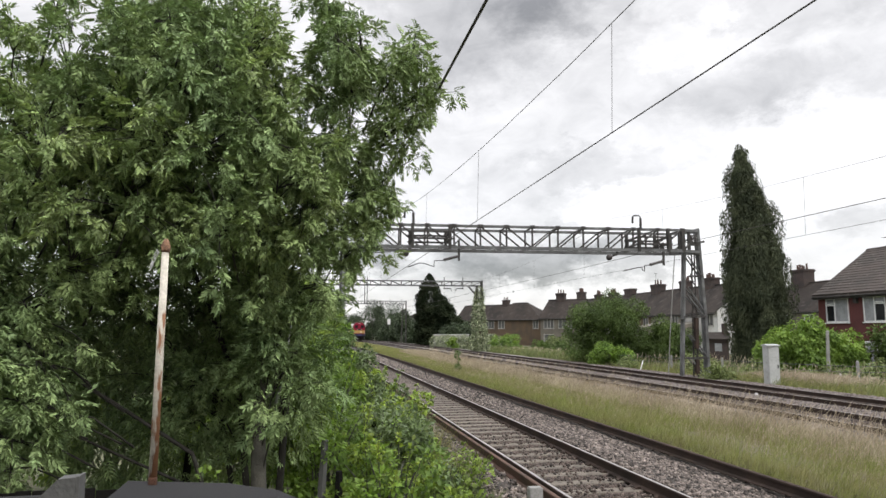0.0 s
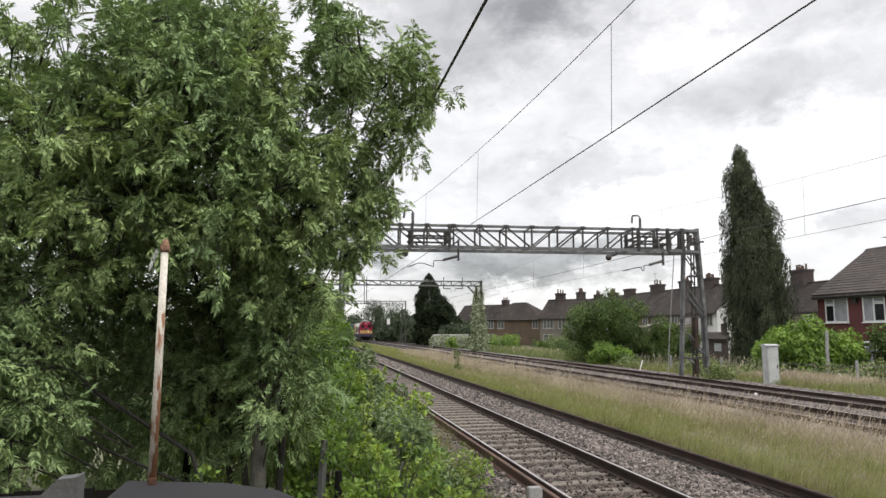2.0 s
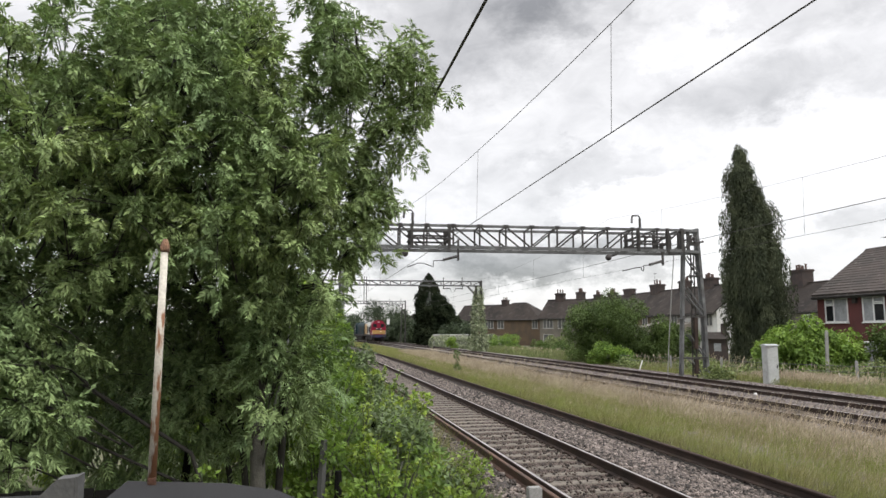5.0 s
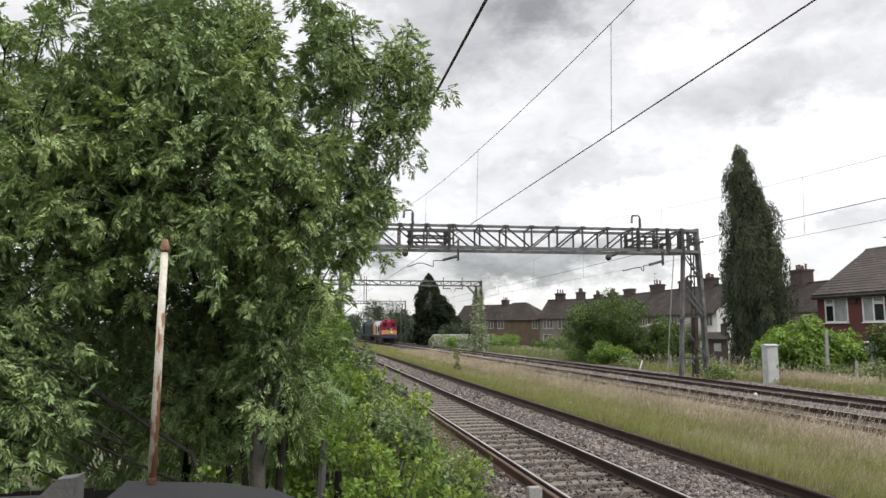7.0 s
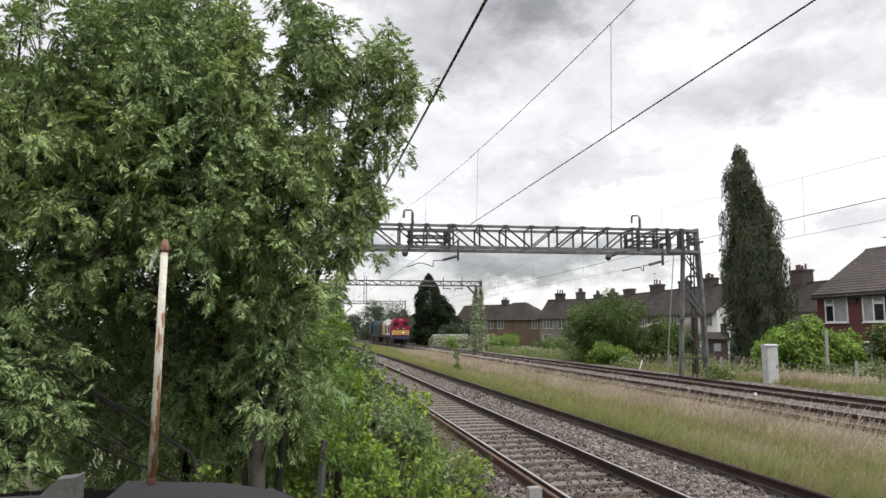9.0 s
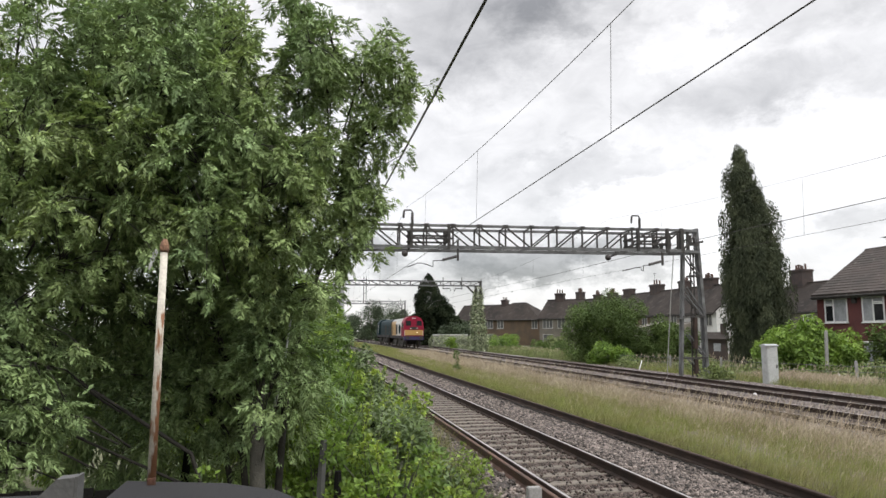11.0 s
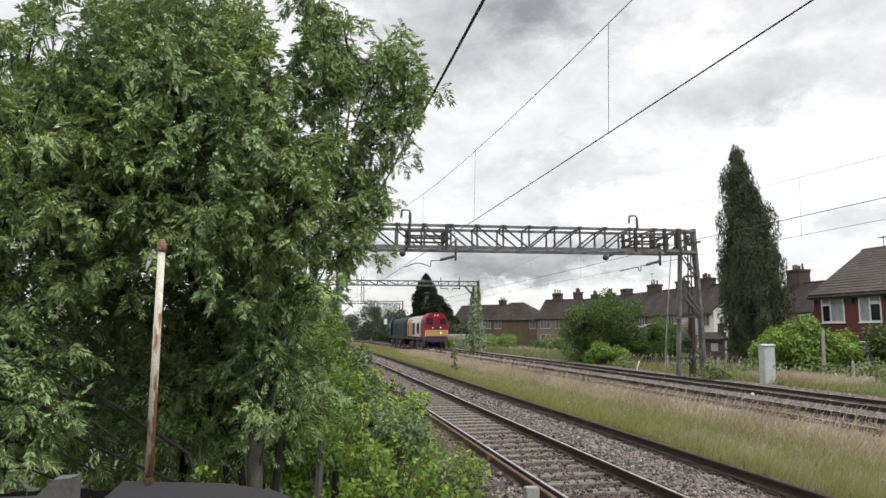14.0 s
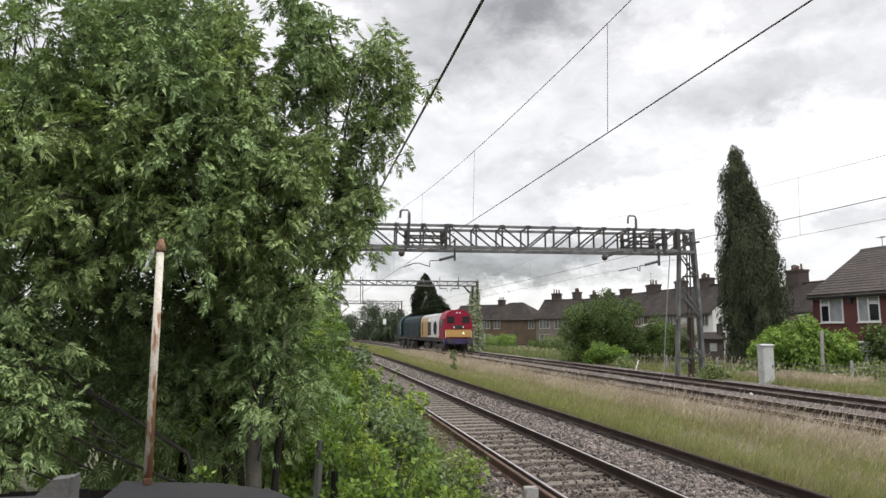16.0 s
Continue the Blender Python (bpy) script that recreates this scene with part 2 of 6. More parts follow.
    cabinet=material("cabinet_paint", (0.468, 0.477, 0.468), (0.378, 0.387, 0.378), rough=0.55, scale=2.5, fine=20, spots=((0.25, 0.23, 0.19), 5.0, 0.62)),
    felt=material("roofing_felt", (0.016, 0.016, 0.017), (0.012, 0.012, 0.014), rough=0.9, scale=2, fine=120, bump=0.3),
    post_paint=material("flaking_cream_paint", (0.66, 0.62, 0.53), (0.56, 0.52, 0.44), rough=0.6, scale=6, fine=50, bump=0.2,
                        low_rust=1.15),
    rust=material("rust", (0.086, 0.034, 0.016), (0.050, 0.022, 0.013), rough=0.9, scale=14, fine=70, bump=0.5),
    old_cap=material("weathered_cap", (0.30, 0.17, 0.10), (0.16, 0.09, 0.06), rough=0.9, scale=40, fine=120, bump=0.5),
    loco_red=material("red_paint", (0.25, 0.006, 0.03), (0.19, 0.005, 0.025), rough=0.55, scale=1.2, fine=20, coat=0.04, spec=0.25),
    loco_white=material("cream_paint", (0.66, 0.65, 0.62), (0.55, 0.54, 0.51), rough=0.45, scale=1.0, fine=16),
    loco_yellow=material("yellow_paint", (0.46, 0.28, 0.085), (0.39, 0.23, 0.07), rough=0.45, scale=1.4, fine=20),
    loco_blue=material("navy_paint", (0.018, 0.040, 0.048), (0.013, 0.028, 0.034), rough=0.6, scale=1.2, fine=20, spec=0.12),
    loco_violet=material("violet_blue_paint", (0.035, 0.025, 0.091), (0.028, 0.021, 0.070), rough=0.45, scale=1.5, fine=20),
    loco_roof=material("roof_paint", (0.42, 0.42, 0.41), (0.30, 0.30, 0.29), rough=0.7, scale=1.3, fine=14),
    solebar=material("grimy_solebar", (0.050, 0.044, 0.055), (0.034, 0.03, 0.036), rough=0.8, scale=1.5, fine=20),
    black=material("underframe_grime", (0.028, 0.026, 0.024), (0.05, 0.043, 0.036), rough=0.85, scale=3, fine=24, bump=0.2),
    wheel=material("wheel_steel", (0.10, 0.075, 0.06), (0.06, 0.05, 0.045), rough=0.7, metal=0.4, scale=5, fine=30),
    sign_white=material("white_sign", (0.78, 0.78, 0.77), (0.70, 0.70, 0.69), rough=0.6, scale=3, fine=20),
)


def glow(name, color, strength):
    m = bpy.data.materials.new(name)
    m.use_nodes = True
    b = m.node_tree.nodes["Principled BSDF"]
    b.inputs["Base Color"].default_value = (*color, 1)
    b.inputs["Emission Color"].default_value = (*color, 1)
    b.inputs["Emission Strength"].default_value = strength
    return m


M["lamp"] = glow("lit_lamp", (1.0, 0.93, 0.78), 1.6)
M["dim_lamp"] = glow("marker_lamp", (1.0, 0.95, 0.88), 0.8)


# ---- builders ----
def box(bm, x0, y0, z0, x1, y1, z1, bevel=0.0):
    vs = bmesh.ops.create_cube(bm, size=1.0)["verts"]
    for v in vs:
        v.co = Vector(((x0 + x1) / 2 + v.co.x * (x1 - x0), (y0 + y1) / 2 + v.co.y * (y1 - y0), (z0 + z1) / 2 + v.co.z * (z1 - z0)))
    if bevel:
        es = list({e for v in vs for e in v.link_edges})
        bmesh.ops.bevel(bm, geom=es, offset=bevel, segments=2, affect="EDGES")
    return vs


def tube(bm, points, radii, sides=8):
    """A tube through the points, closed at both ends; radii: one for all, or one each."""
    pts = [Vector(p) for p in points]
    rs = [radii] * len(pts) if isinstance(radii, (int, float)) else radii
    rings = []
    for i, p in enumerate(pts):
        d = (pts[min(i + 1, len(pts) - 1)] - pts[max(i - 1, 0)]).normalized()
        a = d.cross(Vector((0, 0, 1)) if abs(d.z) < 0.9 else Vector((1, 0, 0))).normalized()
        c = d.cross(a)
        rings.append([bm.verts.new(p + rs[i] * (math.cos(2 * math.pi * k / sides) * a + math.sin(2 * math.pi * k / sides) * c)) for k in range(sides)])
    for r0, r1 in zip(rings, rings[1:]):
        for k in range(sides):
            bm.faces.new((r0[k], r0[(k + 1) % sides], r1[(k + 1) % sides], r1[k]))
    bm.faces.new(rings[0][::-1])
    bm.faces.new(rings[-1])


def beam(bm, p, q, w, h=None):
    """A rectangular bar from p to q."""
    p, q, h = Vector(p), Vector(q), h or w
    d = (q - p).normalized()
    a = d.cross(Vector((0, 0, 1)) if abs(d.z) < 0.95 else Vector((1, 0, 0))).normalized()
    c = d.cross(a)
    ring = [[bm.verts.new(e + a * sx * w / 2 + c * sz * h / 2) for sx, sz in ((-1, -1), (1, -1), (1, 1), (-1, 1))] for e in (p, q)]
    for k in range(4):
        bm.faces.new((ring[0][k], ring[0][(k + 1) % 4], ring[1][(k + 1) % 4], ring[1][k]))
    bm.faces.new(ring[0][::-1])
    bm.faces.new(ring[1])


def prism(bm, outline, axis, a0, a1):
    """A solid from an outline of (u, v) pairs, drawn out along axis ('x' or 'y') from a0 to a1."""
    def at(u, v, a):
        return (a, u, v) if axis == "x" else (u, a, v)
    r0, r1 = ([bm.verts.new(at(u, v, a)) for u, v in outline] for a in (a0, a1))
    n = len(outline)
    for k in range(n):
        bm.faces.new((r0[k], r0[(k + 1) % n], r1[(k + 1) % n], r1[k]))
    bm.faces.new(r0[::-1])
    bm.faces.new(r1)


def part(name, bm, mat, parent=None, label="", smooth=False):
    """Links a bmesh as one mesh object, under a thing or a part."""
    bmesh.ops.recalc_face_normals(bm, faces=bm.faces)
    me = bpy.data.meshes.new(name)
    bm.to_mesh(me)
    bm.free()
    return hang(name, me, mat, parent, label, smooth)


def hang(name, me, mat, parent=None, label="", smooth=False):
    if mat is not None and not me.materials:
        me.materials.append(mat)
    if smooth:
        me.shade_smooth()
    ob = new(name, me)
    if parent:
        ob.parent = parent
    return tagged(ob, label)


def thing(name, label, category, group="", at=None, kind=""):
    ob = new(name)
    ob.empty_display_size = 0.2
    if at is not None:
        ob.matrix_basis = at
    return tagged(ob, label, category, group, kind)


def mesh_of(name, V, F):
    """A mesh from an array of vertices and one of faces with equal corners."""
    me = bpy.data.meshes.new(name)
    V, F = np.asarray(V, dtype=np.float32), np.asarray(F, dtype=np.int32)
    me.vertices.add(len(V))
    me.vertices.foreach_set("co", V.ravel())
    me.loops.add(F.size)
    me.loops.foreach_set("vertex_index", F.ravel())
    me.polygons.add(len(F))
    me.polygons.foreach_set("loop_start", np.arange(0, F.size, F.shape[1], dtype=np.int32))
    me.polygons.foreach_set("loop_total", np.full(len(F), F.shape[1], dtype=np.int32))
    me.update(calc_edges=True)
    me.validate()
    return me


def turned(rng, way, spread=0.6):
    """Turns (n, 3, 3) whose second column points along way, jittered, with a random roll that favours faces up."""
    d = way + rng.normal(0, spread, way.shape)
    d /= np.linalg.norm(d, axis=1)[:, None] + 1e-9
    up = np.array([0, 0, 1.0]) + rng.normal(0, 0.45, d.shape)
    a = np.cross(d, up)
    a /= np.linalg.norm(a, axis=1)[:, None] + 1e-9
    c = np.cross(a, d)
    return np.stack([a, d, c], axis=2)


def scattered(name, TV, TF, R, T, S, uneven=0.0):
    """One mesh of copies of a template, each turned by R, scaled by S and moved to T."""
    V = np.einsum("nij,vj->nvi", R, TV)
    if uneven:
        V = V + np.random.default_rng(len(T)).normal(0, uneven, V.shape)
    V = V * S[:, None, None] + T[:, None, :]
    n, k = len(T), len(TV)
    F = TF[None, :, :] + (np.arange(n) * k)[:, None, None]
    return mesh_of(name, V.reshape(-1, 3), F.reshape(-1, TF.shape[1]))


# leaf templates: along +y from the stalk, faces up
LEAF_V = np.array([(0, 0, 0), (-0.30, 0.45, 0.06), (0, 1, -0.10), (0.30, 0.45, 0.06), (0, 0.5, 0)])
LEAF_F = np.array([(0, 4, 1), (4, 2, 1), (0, 3, 4), (4, 3, 2)])
NEEDLE_V = np.array([(0, 0, 0), (-0.22, 0.5, 0.0), (0, 1, -0.25), (0.22, 0.5, 0.0)])
TUFT_V = np.array([(0, 0, 0), (-0.13, 0.45, 0.03), (0.02, 1, -0.12), (0.13, 0.45, 0.03)])
NEEDLE_F = np.array([(0, 3, 1), (1, 3, 2)])


def ash_leaf_template():
    V, F = [], []

    def leaflet(base, ang, size, drop):
        c, s = math.cos(ang), math.sin(ang)
        k = len(V)
        for u, v, w in ((0, 0, 0), (-0.125, 0.42, 0.03), (0, 1, drop), (0.125, 0.42, 0.03)):
            V.append((base[0] + size * (u * c + v * s), base[1] + size * (-u * s + v * c), base[2] + size * w))
        F.extend([(k, k + 2, k + 1), (k, k + 3, k + 2)])
    for i in range(5):
        y = 0.25 + 0.17 * i
        z = -0.28 * y * y
        for side in (-1, 1):
            leaflet((0, y, z), side * (0.95 - 0.10 * i), 0.43, -0.24)
    leaflet((0, 0.98, -0.27), 0.0, 0.38, -0.25)
    return np.array(V), np.array(F)


ASH_V, ASH_F = ash_leaf_template()


def in_blobs(rng, blobs, n, shell=0.55):
    """Points in ellipsoids (x, y, z, rx, ry, rz), more of them near the skin, and the ways out."""
    vol = np.array([b[3] * b[4] + b[4] * b[5] + b[3] * b[5] for b in blobs])
    pick = rng.choice(len(blobs), n, p=vol / vol.sum())
    d = rng.normal(size=(n, 3))
    d /= np.linalg.norm(d, axis=1)[:, None]
    r = (shell + (1 - shell) * rng.random(n) ** 0.6) * (1 + rng.normal(0, 0.07, n))
    B = np.array(blobs)[pick]
    return B[:, :3] + d * B[:, 3:] * r[:, None], d


def foliage(name, blobs, n, size, mat, parent, seed, floor=None, shell=0.5, droop=0.3, template=(LEAF_V, LEAF_F), spread=0.6, label=""):
    rng = np.random.default_rng(seed)
    T, d = in_blobs(rng, blobs, n, shell)
    if floor is not None:
        keep = T[:, 2] > floor
        T, d = T[keep], d[keep]
    way = d + np.array([0, 0, -droop])
    S = size * rng.uniform(0.65, 1.3, len(T))
    return hang(name, scattered(name, template[0], template[1], turned(rng, way, spread), T, S), mat, parent, label)


def lumps(rng, centre, radii, n, size):
    """Blobs spread over an ellipsoid, for an uneven crown."""
    out = []
    for _ in range(n):
        d = rng.normal(size=3)
        d /= np.linalg.norm(d)
        r = rng.uniform(0.35, 0.85)
        s = size * rng.uniform(0.7, 1.3)
        out.append((*(np.array(centre) + d * np.array(radii) * r), s, s, s * rng.uniform(0.8, 1.1)))
    return out


# ---- plan: x to the right across the tracks, y along them; rail tops at 0.16, sleepers at 0 ----
def bend(y):
    """How far the line has curved to the left at y."""
    return -0.0003 * max(0.0, y - 70.0) ** 2


TRACK_1, TRACK_2, TRACK_3, TRACK_4 = 4.07, 7.32, 13.0, 16.5
STATIONS = [-14, 0, 6, 12, 20, 30, 42, 56, 70, 80, 90, 100, 110, 122, 134, 148, 162, 178, 196, 216, 240, 270]


def strip(name, xs, zs, mat, kind="structure", label="", category="", rough=0.0, step=None, seed=3):
    """A long sheet along the line, with the cross-section xs, zs."""
    ys = STATIONS if step is None else step
    rng = np.random.default_rng(seed)
    V, F = [], []
    m = len(xs)
    for y in ys:
        for x, z in zip(xs, zs):
            V.append((x + bend(y), y, z + rng.normal(0, 1) * rough))
    for j in range(len(ys) - 1):
        for i in range(m - 1):
            a = j * m + i
            F.append((a, a + 1, a + m + 1, a + m))
    ob = hang(name, mesh_of(name, V, F), mat, None)
    return tagged(ob, label, category, "", kind)


def ground():
    bm = bmesh.new()
    bmesh.ops.create_grid(bm, x_segments=60, y_segments=60, size=1.0)
    for v in bm.verts:
        v.co = Vector((math.copysign(abs(v.co.x) ** 2.2, v.co.x) * 2500, math.copysign(abs(v.co.y) ** 2.2, v.co.y) * 2500 + 40, -0.36))
    tagged(part("ground", bm, M["verge"]), "rough grassy ground reaching to the horizon", "ground", "", "structure")
    fine = [y for y in np.arange(-14, 60, 0.5)] + STATIONS[8:]
    near = strip("ballast_near", [1.7, 2.2, 2.6, 2.85, 3.2, 3.35, 4.1, 4.8, 4.95, 5.45, 6.0, 6.5, 7.05, 7.4], [-0.34, -0.25, -0.04, 0.0, -0.02, -0.03, -0.035, -0.03, -0.018, 0.004, -0.06, -0.07, -0.06, -0.1],
          M["ballast"], label="grey crushed-stone ballast under the near track", category="ballast", rough=0.012, step=fine)
    near.data.materials.append(M["crib"])
    for poly in near.data.polygons:
        if 3.2 < poly.center.x - bend(poly.center.y) < 4.95:
            poly.material_index = 1
    far = strip("ballast_far", [11.0, 11.6, 12.0, 12.25, 13.0, 13.8, 14.7, 15.75, 16.5, 17.25, 18.2, 19.2, 19.7], [-0.34, -0.06, 0.01, 0.015, 0.005, 0.015, 0.0, 0.015, 0.005, 0.015, 0.01, 0.0, -0.34],
                M["far_ballast"], label="grey crushed-stone ballast under the far tracks", category="ballast", rough=0.012, step=fine)
    far.data.materials.append(M["crib"])
    for poly in far.data.polygons:
        x = poly.center.x - bend(poly.center.y)
        if abs(x - TRACK_3) < 0.78 or abs(x - TRACK_4) < 0.78:
            poly.material_index = 1
    strip("grass_bank", [6.95, 7.4, 8.5, 9.8, 11.0, 11.6], [-0.14, -0.03, 0.02, 0.0, -0.04, -0.13], M["bank"], label="earth under the grass between the tracks",
          category="ground", rough=0.02, step=fine)


RAIL = [(-0.07, 0.0), (0.07, 0.0), (0.07, 0.012), (0.012, 0.03), (0.010, 0.115), (0.035, 0.125), (0.035, 0.152), (0.028, 0.16), (0.021, 0.1605), (-0.021, 0.1605), (-0.028, 0.16), (-0.035, 0.152),
        (-0.035, 0.125), (-0.010, 0.115), (-0.012, 0.03), (-0.07, 0.012)]


def rail(x, mat, parent, worn=True, y0=-14.0, y1=270.0):
    bm = bmesh.new()
    ys = sorted({y for y in STATIONS if y0 < y < y1} | {y0, y1})
    rings = [[bm.verts.new((x + bend(y) + u, y, v)) for u, v in RAIL] for y in ys]
    n = len(RAIL)
    for r0, r1 in zip(rings, rings[1:]):
        for k in range(n):
            f = bm.faces.new((r0[k], r0[(k + 1) % n], r1[(k + 1) % n], r1[k]))
            f.material_index = (1 if k == 8 else 2 if k in (5, 6, 7, 9, 10, 11, 12) else 0) if worn else 0
    bm.faces.new(rings[0][::-1])
    bm.faces.new(rings[-1])
    ob = part("rail", bm, mat, parent)
    if worn:
        ob.data.materials.append(M["rail_top"])
        ob.data.materials.append(M["rail_dark"])
    return ob


def sleeper_mesh():
    bm = bmesh.new()
    prism(bm, [(-0.14, -0.16), (0.14, -0.16), (0.125, -0.012), (0.105, 0.0), (-0.105, 0.0), (-0.125, -0.012)], "x", -1.25, 1.25)
    bmesh.ops.recalc_face_normals(bm, faces=bm.faces)
    me = bpy.data.meshes.new("sleeper")
    bm.to_mesh(me)
    bm.free()
    me.materials.append(M["sleeper"])
    return me


SLEEPERS = []


def track(name, centre, label, rails, pitch, y0, y1, mesh, clips_to):
    tr = thing(name, label, "railway track", "railway tracks")
    for x, mat, worn in rails:
        rail(x, mat, tr, worn)
    SLEEPERS.append((tr, centre, pitch, y0, y1, mesh))
    if clips_to:
        bm = bmesh.new()
        prism(bm, [(-0.045, -0.01), (0.045, -0.01), (0.04, 0.018), (0.0, 0.042), (-0.03, 0.03)], "y", -0.05, 0.05)
        bmesh.ops.recalc_face_normals(bm, faces=bm.faces)
        me = bpy.data.meshes.new("rail_clip")
        bm.to_mesh(me)
        bm.free()
        y = y0 + 12 * pitch
        while y < clips_to:
            for x, _, _ in rails:
                for s in (-1, 1):
                    hang("rail_clip", me, M["rail_dark"], tr).matrix_basis = pose(x + bend(y) + s * 0.105, y, 0, 0, 0, 90 - 90 * s)
            y += pitch
    return tr


def tracks():
    me = sleeper_mesh()
    track("railway_track", TRACK_1, "single line of rusty-sided rails on concrete sleepers", [(TRACK_1 - 0.7525, M["rail_dark"], True), (TRACK_1 + 0.7525, M["rail_dark"], True)],
          0.58, -8.0, 150.0, me, 26.0)
    t2 = thing("disused_rail", "brown disused rail along the edge of the grass", "rail", "")
    rail(6.62, M["rail_dark"], t2, False)
    t3 = thing("spare_rail", "rusty orange-brown spare rail lying beside the running rail", "rail", "")
    rail(TRACK_1 - 0.7525 - 0.145, M["rail_rust"], t3, False, -14.0, 62.0)
    for c in (TRACK_3, TRACK_4):
        track("railway_track", c, "line of brown rails on sleepers beyond the grass", [(c - 0.7525, M["rail_dark"], True), (c + 0.7525, M["rail_dark"], True)],
              0.65, 2.0, 110.0, me, 0)


def lay_sleepers():
    for tr, centre, pitch, y0, y1, me in SLEEPERS:
        y = y0
        while y < y1:
            ob = new("sleeper", me)
            ob.parent = tr
            ob.matrix_basis = pose(centre + bend(y), y, 0, 0, 0, random.uniform(-0.5, 0.5))
            y += pitch


# ---- overhead line ----
def gantry(name, label, left, right, z0, z1, deep, panels, mid, chord):
    """A lattice portal across the tracks, from left to right (x, y), with its boom from z0 to z1 and deep metres wide along the track."""
    g = thing(name, label, "gantry", "overhead line gantries")
    L, R = Vector((*left, 0)), Vector((*right, 0))
    along = (R - L).normalized()
    out = Vector((-along.y, along.x, 0)) * deep / 2

    def one(nm, p, q, w, mat, h=None):
        bm = bmesh.new()
        beam(bm, p, q, w, h)
        return part(nm, bm, mat, g)
    U = Vector((0, 0, 1))
    for s in (-1, 1):
        one("top_chord", L + out * s + U * z1, R + out * s + U * z1, chord, M["galv"])
        one("bottom_chord", L + out * s + U * z0, R + out * s + U * z0, chord * 1.25, M["galv"])
        # lattice bars darker than the chords: their backlit look is in the colour
        for i in range(panels + 1):
            p = L.lerp(R, i / panels) + out * s
            one("upright", p + U * z0, p + U * z1, chord * 0.62, M["dark_steel"])
            if i < panels:
                q = L.lerp(R, (i + 1) / panels) + out * s
                a, b = (z1, z0) if (i + 0.5) / panels < mid else (z0, z1)
                one("diagonal", p + U * a, q + U * b, chord * 0.58, M["dark_steel"])
    for i in range(panels + 1):
        p = L.lerp(R, i / panels)
        one("cross_brace", p - out + U * z1, p + out + U * z1, chord * 0.5, M["dark_steel"])
    return g, L, R, along, out, one


def insulator(bm, p, q, r, sheds=6):
    p, q = Vector(p), Vector(q)
    pts, rs = [], []
    for i in range(sheds * 2 + 1):
        pts.append(p.lerp(q, i / (sheds * 2)))
        rs.append(r if i % 2 else r * 0.5)
    tube(bm, pts, rs, 8)


GANTRY_L, GANTRY_R = (1.651, 31.629), (17.798, 30.516)


def near_gantry():
    g, L, R, along, out, one = gantry("lattice_gantry", "grey steel lattice gantry spanning the railway tracks", GANTRY_L, GANTRY_R, 6.12, 7.13, 1.4, 13, 0.5385, 0.115)
    U = Vector((0, 0, 1))
    back = out.normalized()

    def at(s, d, z):
        """A point s metres along the boom, d metres behind its middle plane, at height z."""
        return L + along * (s - 0.285) + back * d + U * z
    # right-hand mast: a dark inner leg, a pale outer leg and a laced column between them
    for d in (-0.11, 0.11):
        one("mast_leg", at(16.50, d, -0.4), at(16.88, d, 6.1), 0.095, M["galv"])
        one("mast_leg", at(17.84, d * 1.2, -0.4), at(17.80, d, 3.0), 0.145, M["galv"])
        one("mast_leg", at(17.80, d, 3.0), at(17.58, d, 7.32), 0.145, M["galv"])
        for z, lo, hi in ((0.95, 16.58, 17.84), (2.95, 16.68, 17.80), (4.95, 17.10, 17.72)):
            one("tie_bar", at(lo, d * 1.5, z), at(hi, d * 1.5, z), 0.07, M["dark_steel"])
        for z0, z1, s0, s1 in ((5.95, 4.95, 17.0, 17.68), (4.4, 3.2, 16.95, 17.76), (4.05, 2.95, 16.88, 17.76), (2.1, 1.0, 16.95, 17.82), (1.0, -0.1, 16.9, 17.80)):
            one("lacing_bar", at(s0, d * 1.35, z0), at(s1, d * 1.35, z1), 0.055, M["galv"])
    for s0, s1 in ((17.12, 17.28), (17.36, 17.42)):
        one("ladder_post", at(s0, 0.0, -0.4), at(s1, 0.0, 6.05), 0.05, M["black"])
    for k in range(13):
        one("ladder_lacing", at(17.13 if k % 2 else 17.38, 0.0, 0.45 * k), at(17.40 if k % 2 else 17.15, 0.0, 0.45 * (k + 1)), 0.03, M["black"])
    one("base_plate", at(16.62, -0.2, 2.86), at(16.62, 0.2, 2.86), 0.34, M["galv"], 0.05)
    one("cable_box", at(17.26, -0.16, 1.4), at(17.30, -0.16, 2.9), 0.17, M["rail_dark"])
    one("cable_box", at(17.24, -0.16, 0.2), at(17.25, -0.16, 0.9), 0.17, M["rail_dark"])
    # the boom's end over the mast
    for d in (-0.7, 0.7):
        one("end_chord", at(16.47, d, 7.13), at(17.6, d * 0.3, 7.18), 0.115, M["galv"])
        one("end_chord", at(16.47, d, 6.12), at(17.64, d * 0.3, 6.12), 0.14, M["galv"])
        one("end_post", at(16.50, d, 6.1), at(16.50, d, 7.15), 0.17, M["dark_steel"])
        one("end_post", at(16.92, d * 0.7, 6.1), at(16.92, d * 0.7, 7.1), 0.12, M["dark_steel"])
        one("diagonal", at(16.6, d, 6.2), at(17.5, d * 0.3, 7.05), 0.07, M["dark_steel"])
    one("end_plate", at(16.95, -0.42, 6.52), at(17.55, -0.3, 6.52), 0.12, M["dark_steel"], 0.2)
    bm = bmesh.new()
    insulator(bm, at(17.1, -0.4, 6.55), at(17.1, -0.4, 6.95), 0.09, 3)
    insulator(bm, at(17.3, -0.4, 6.55), at(17.3, -0.4, 6.85), 0.09, 3)
    part("insulator", bm, M["insulator"], g, smooth=True)
    bm = bmesh.new()
    insulator(bm, at(17.62, -0.25, 6.62), at(17.86, -0.25, 6.66), 0.07, 3)
    part("insulator", bm, M["insulator"], g, smooth=True)
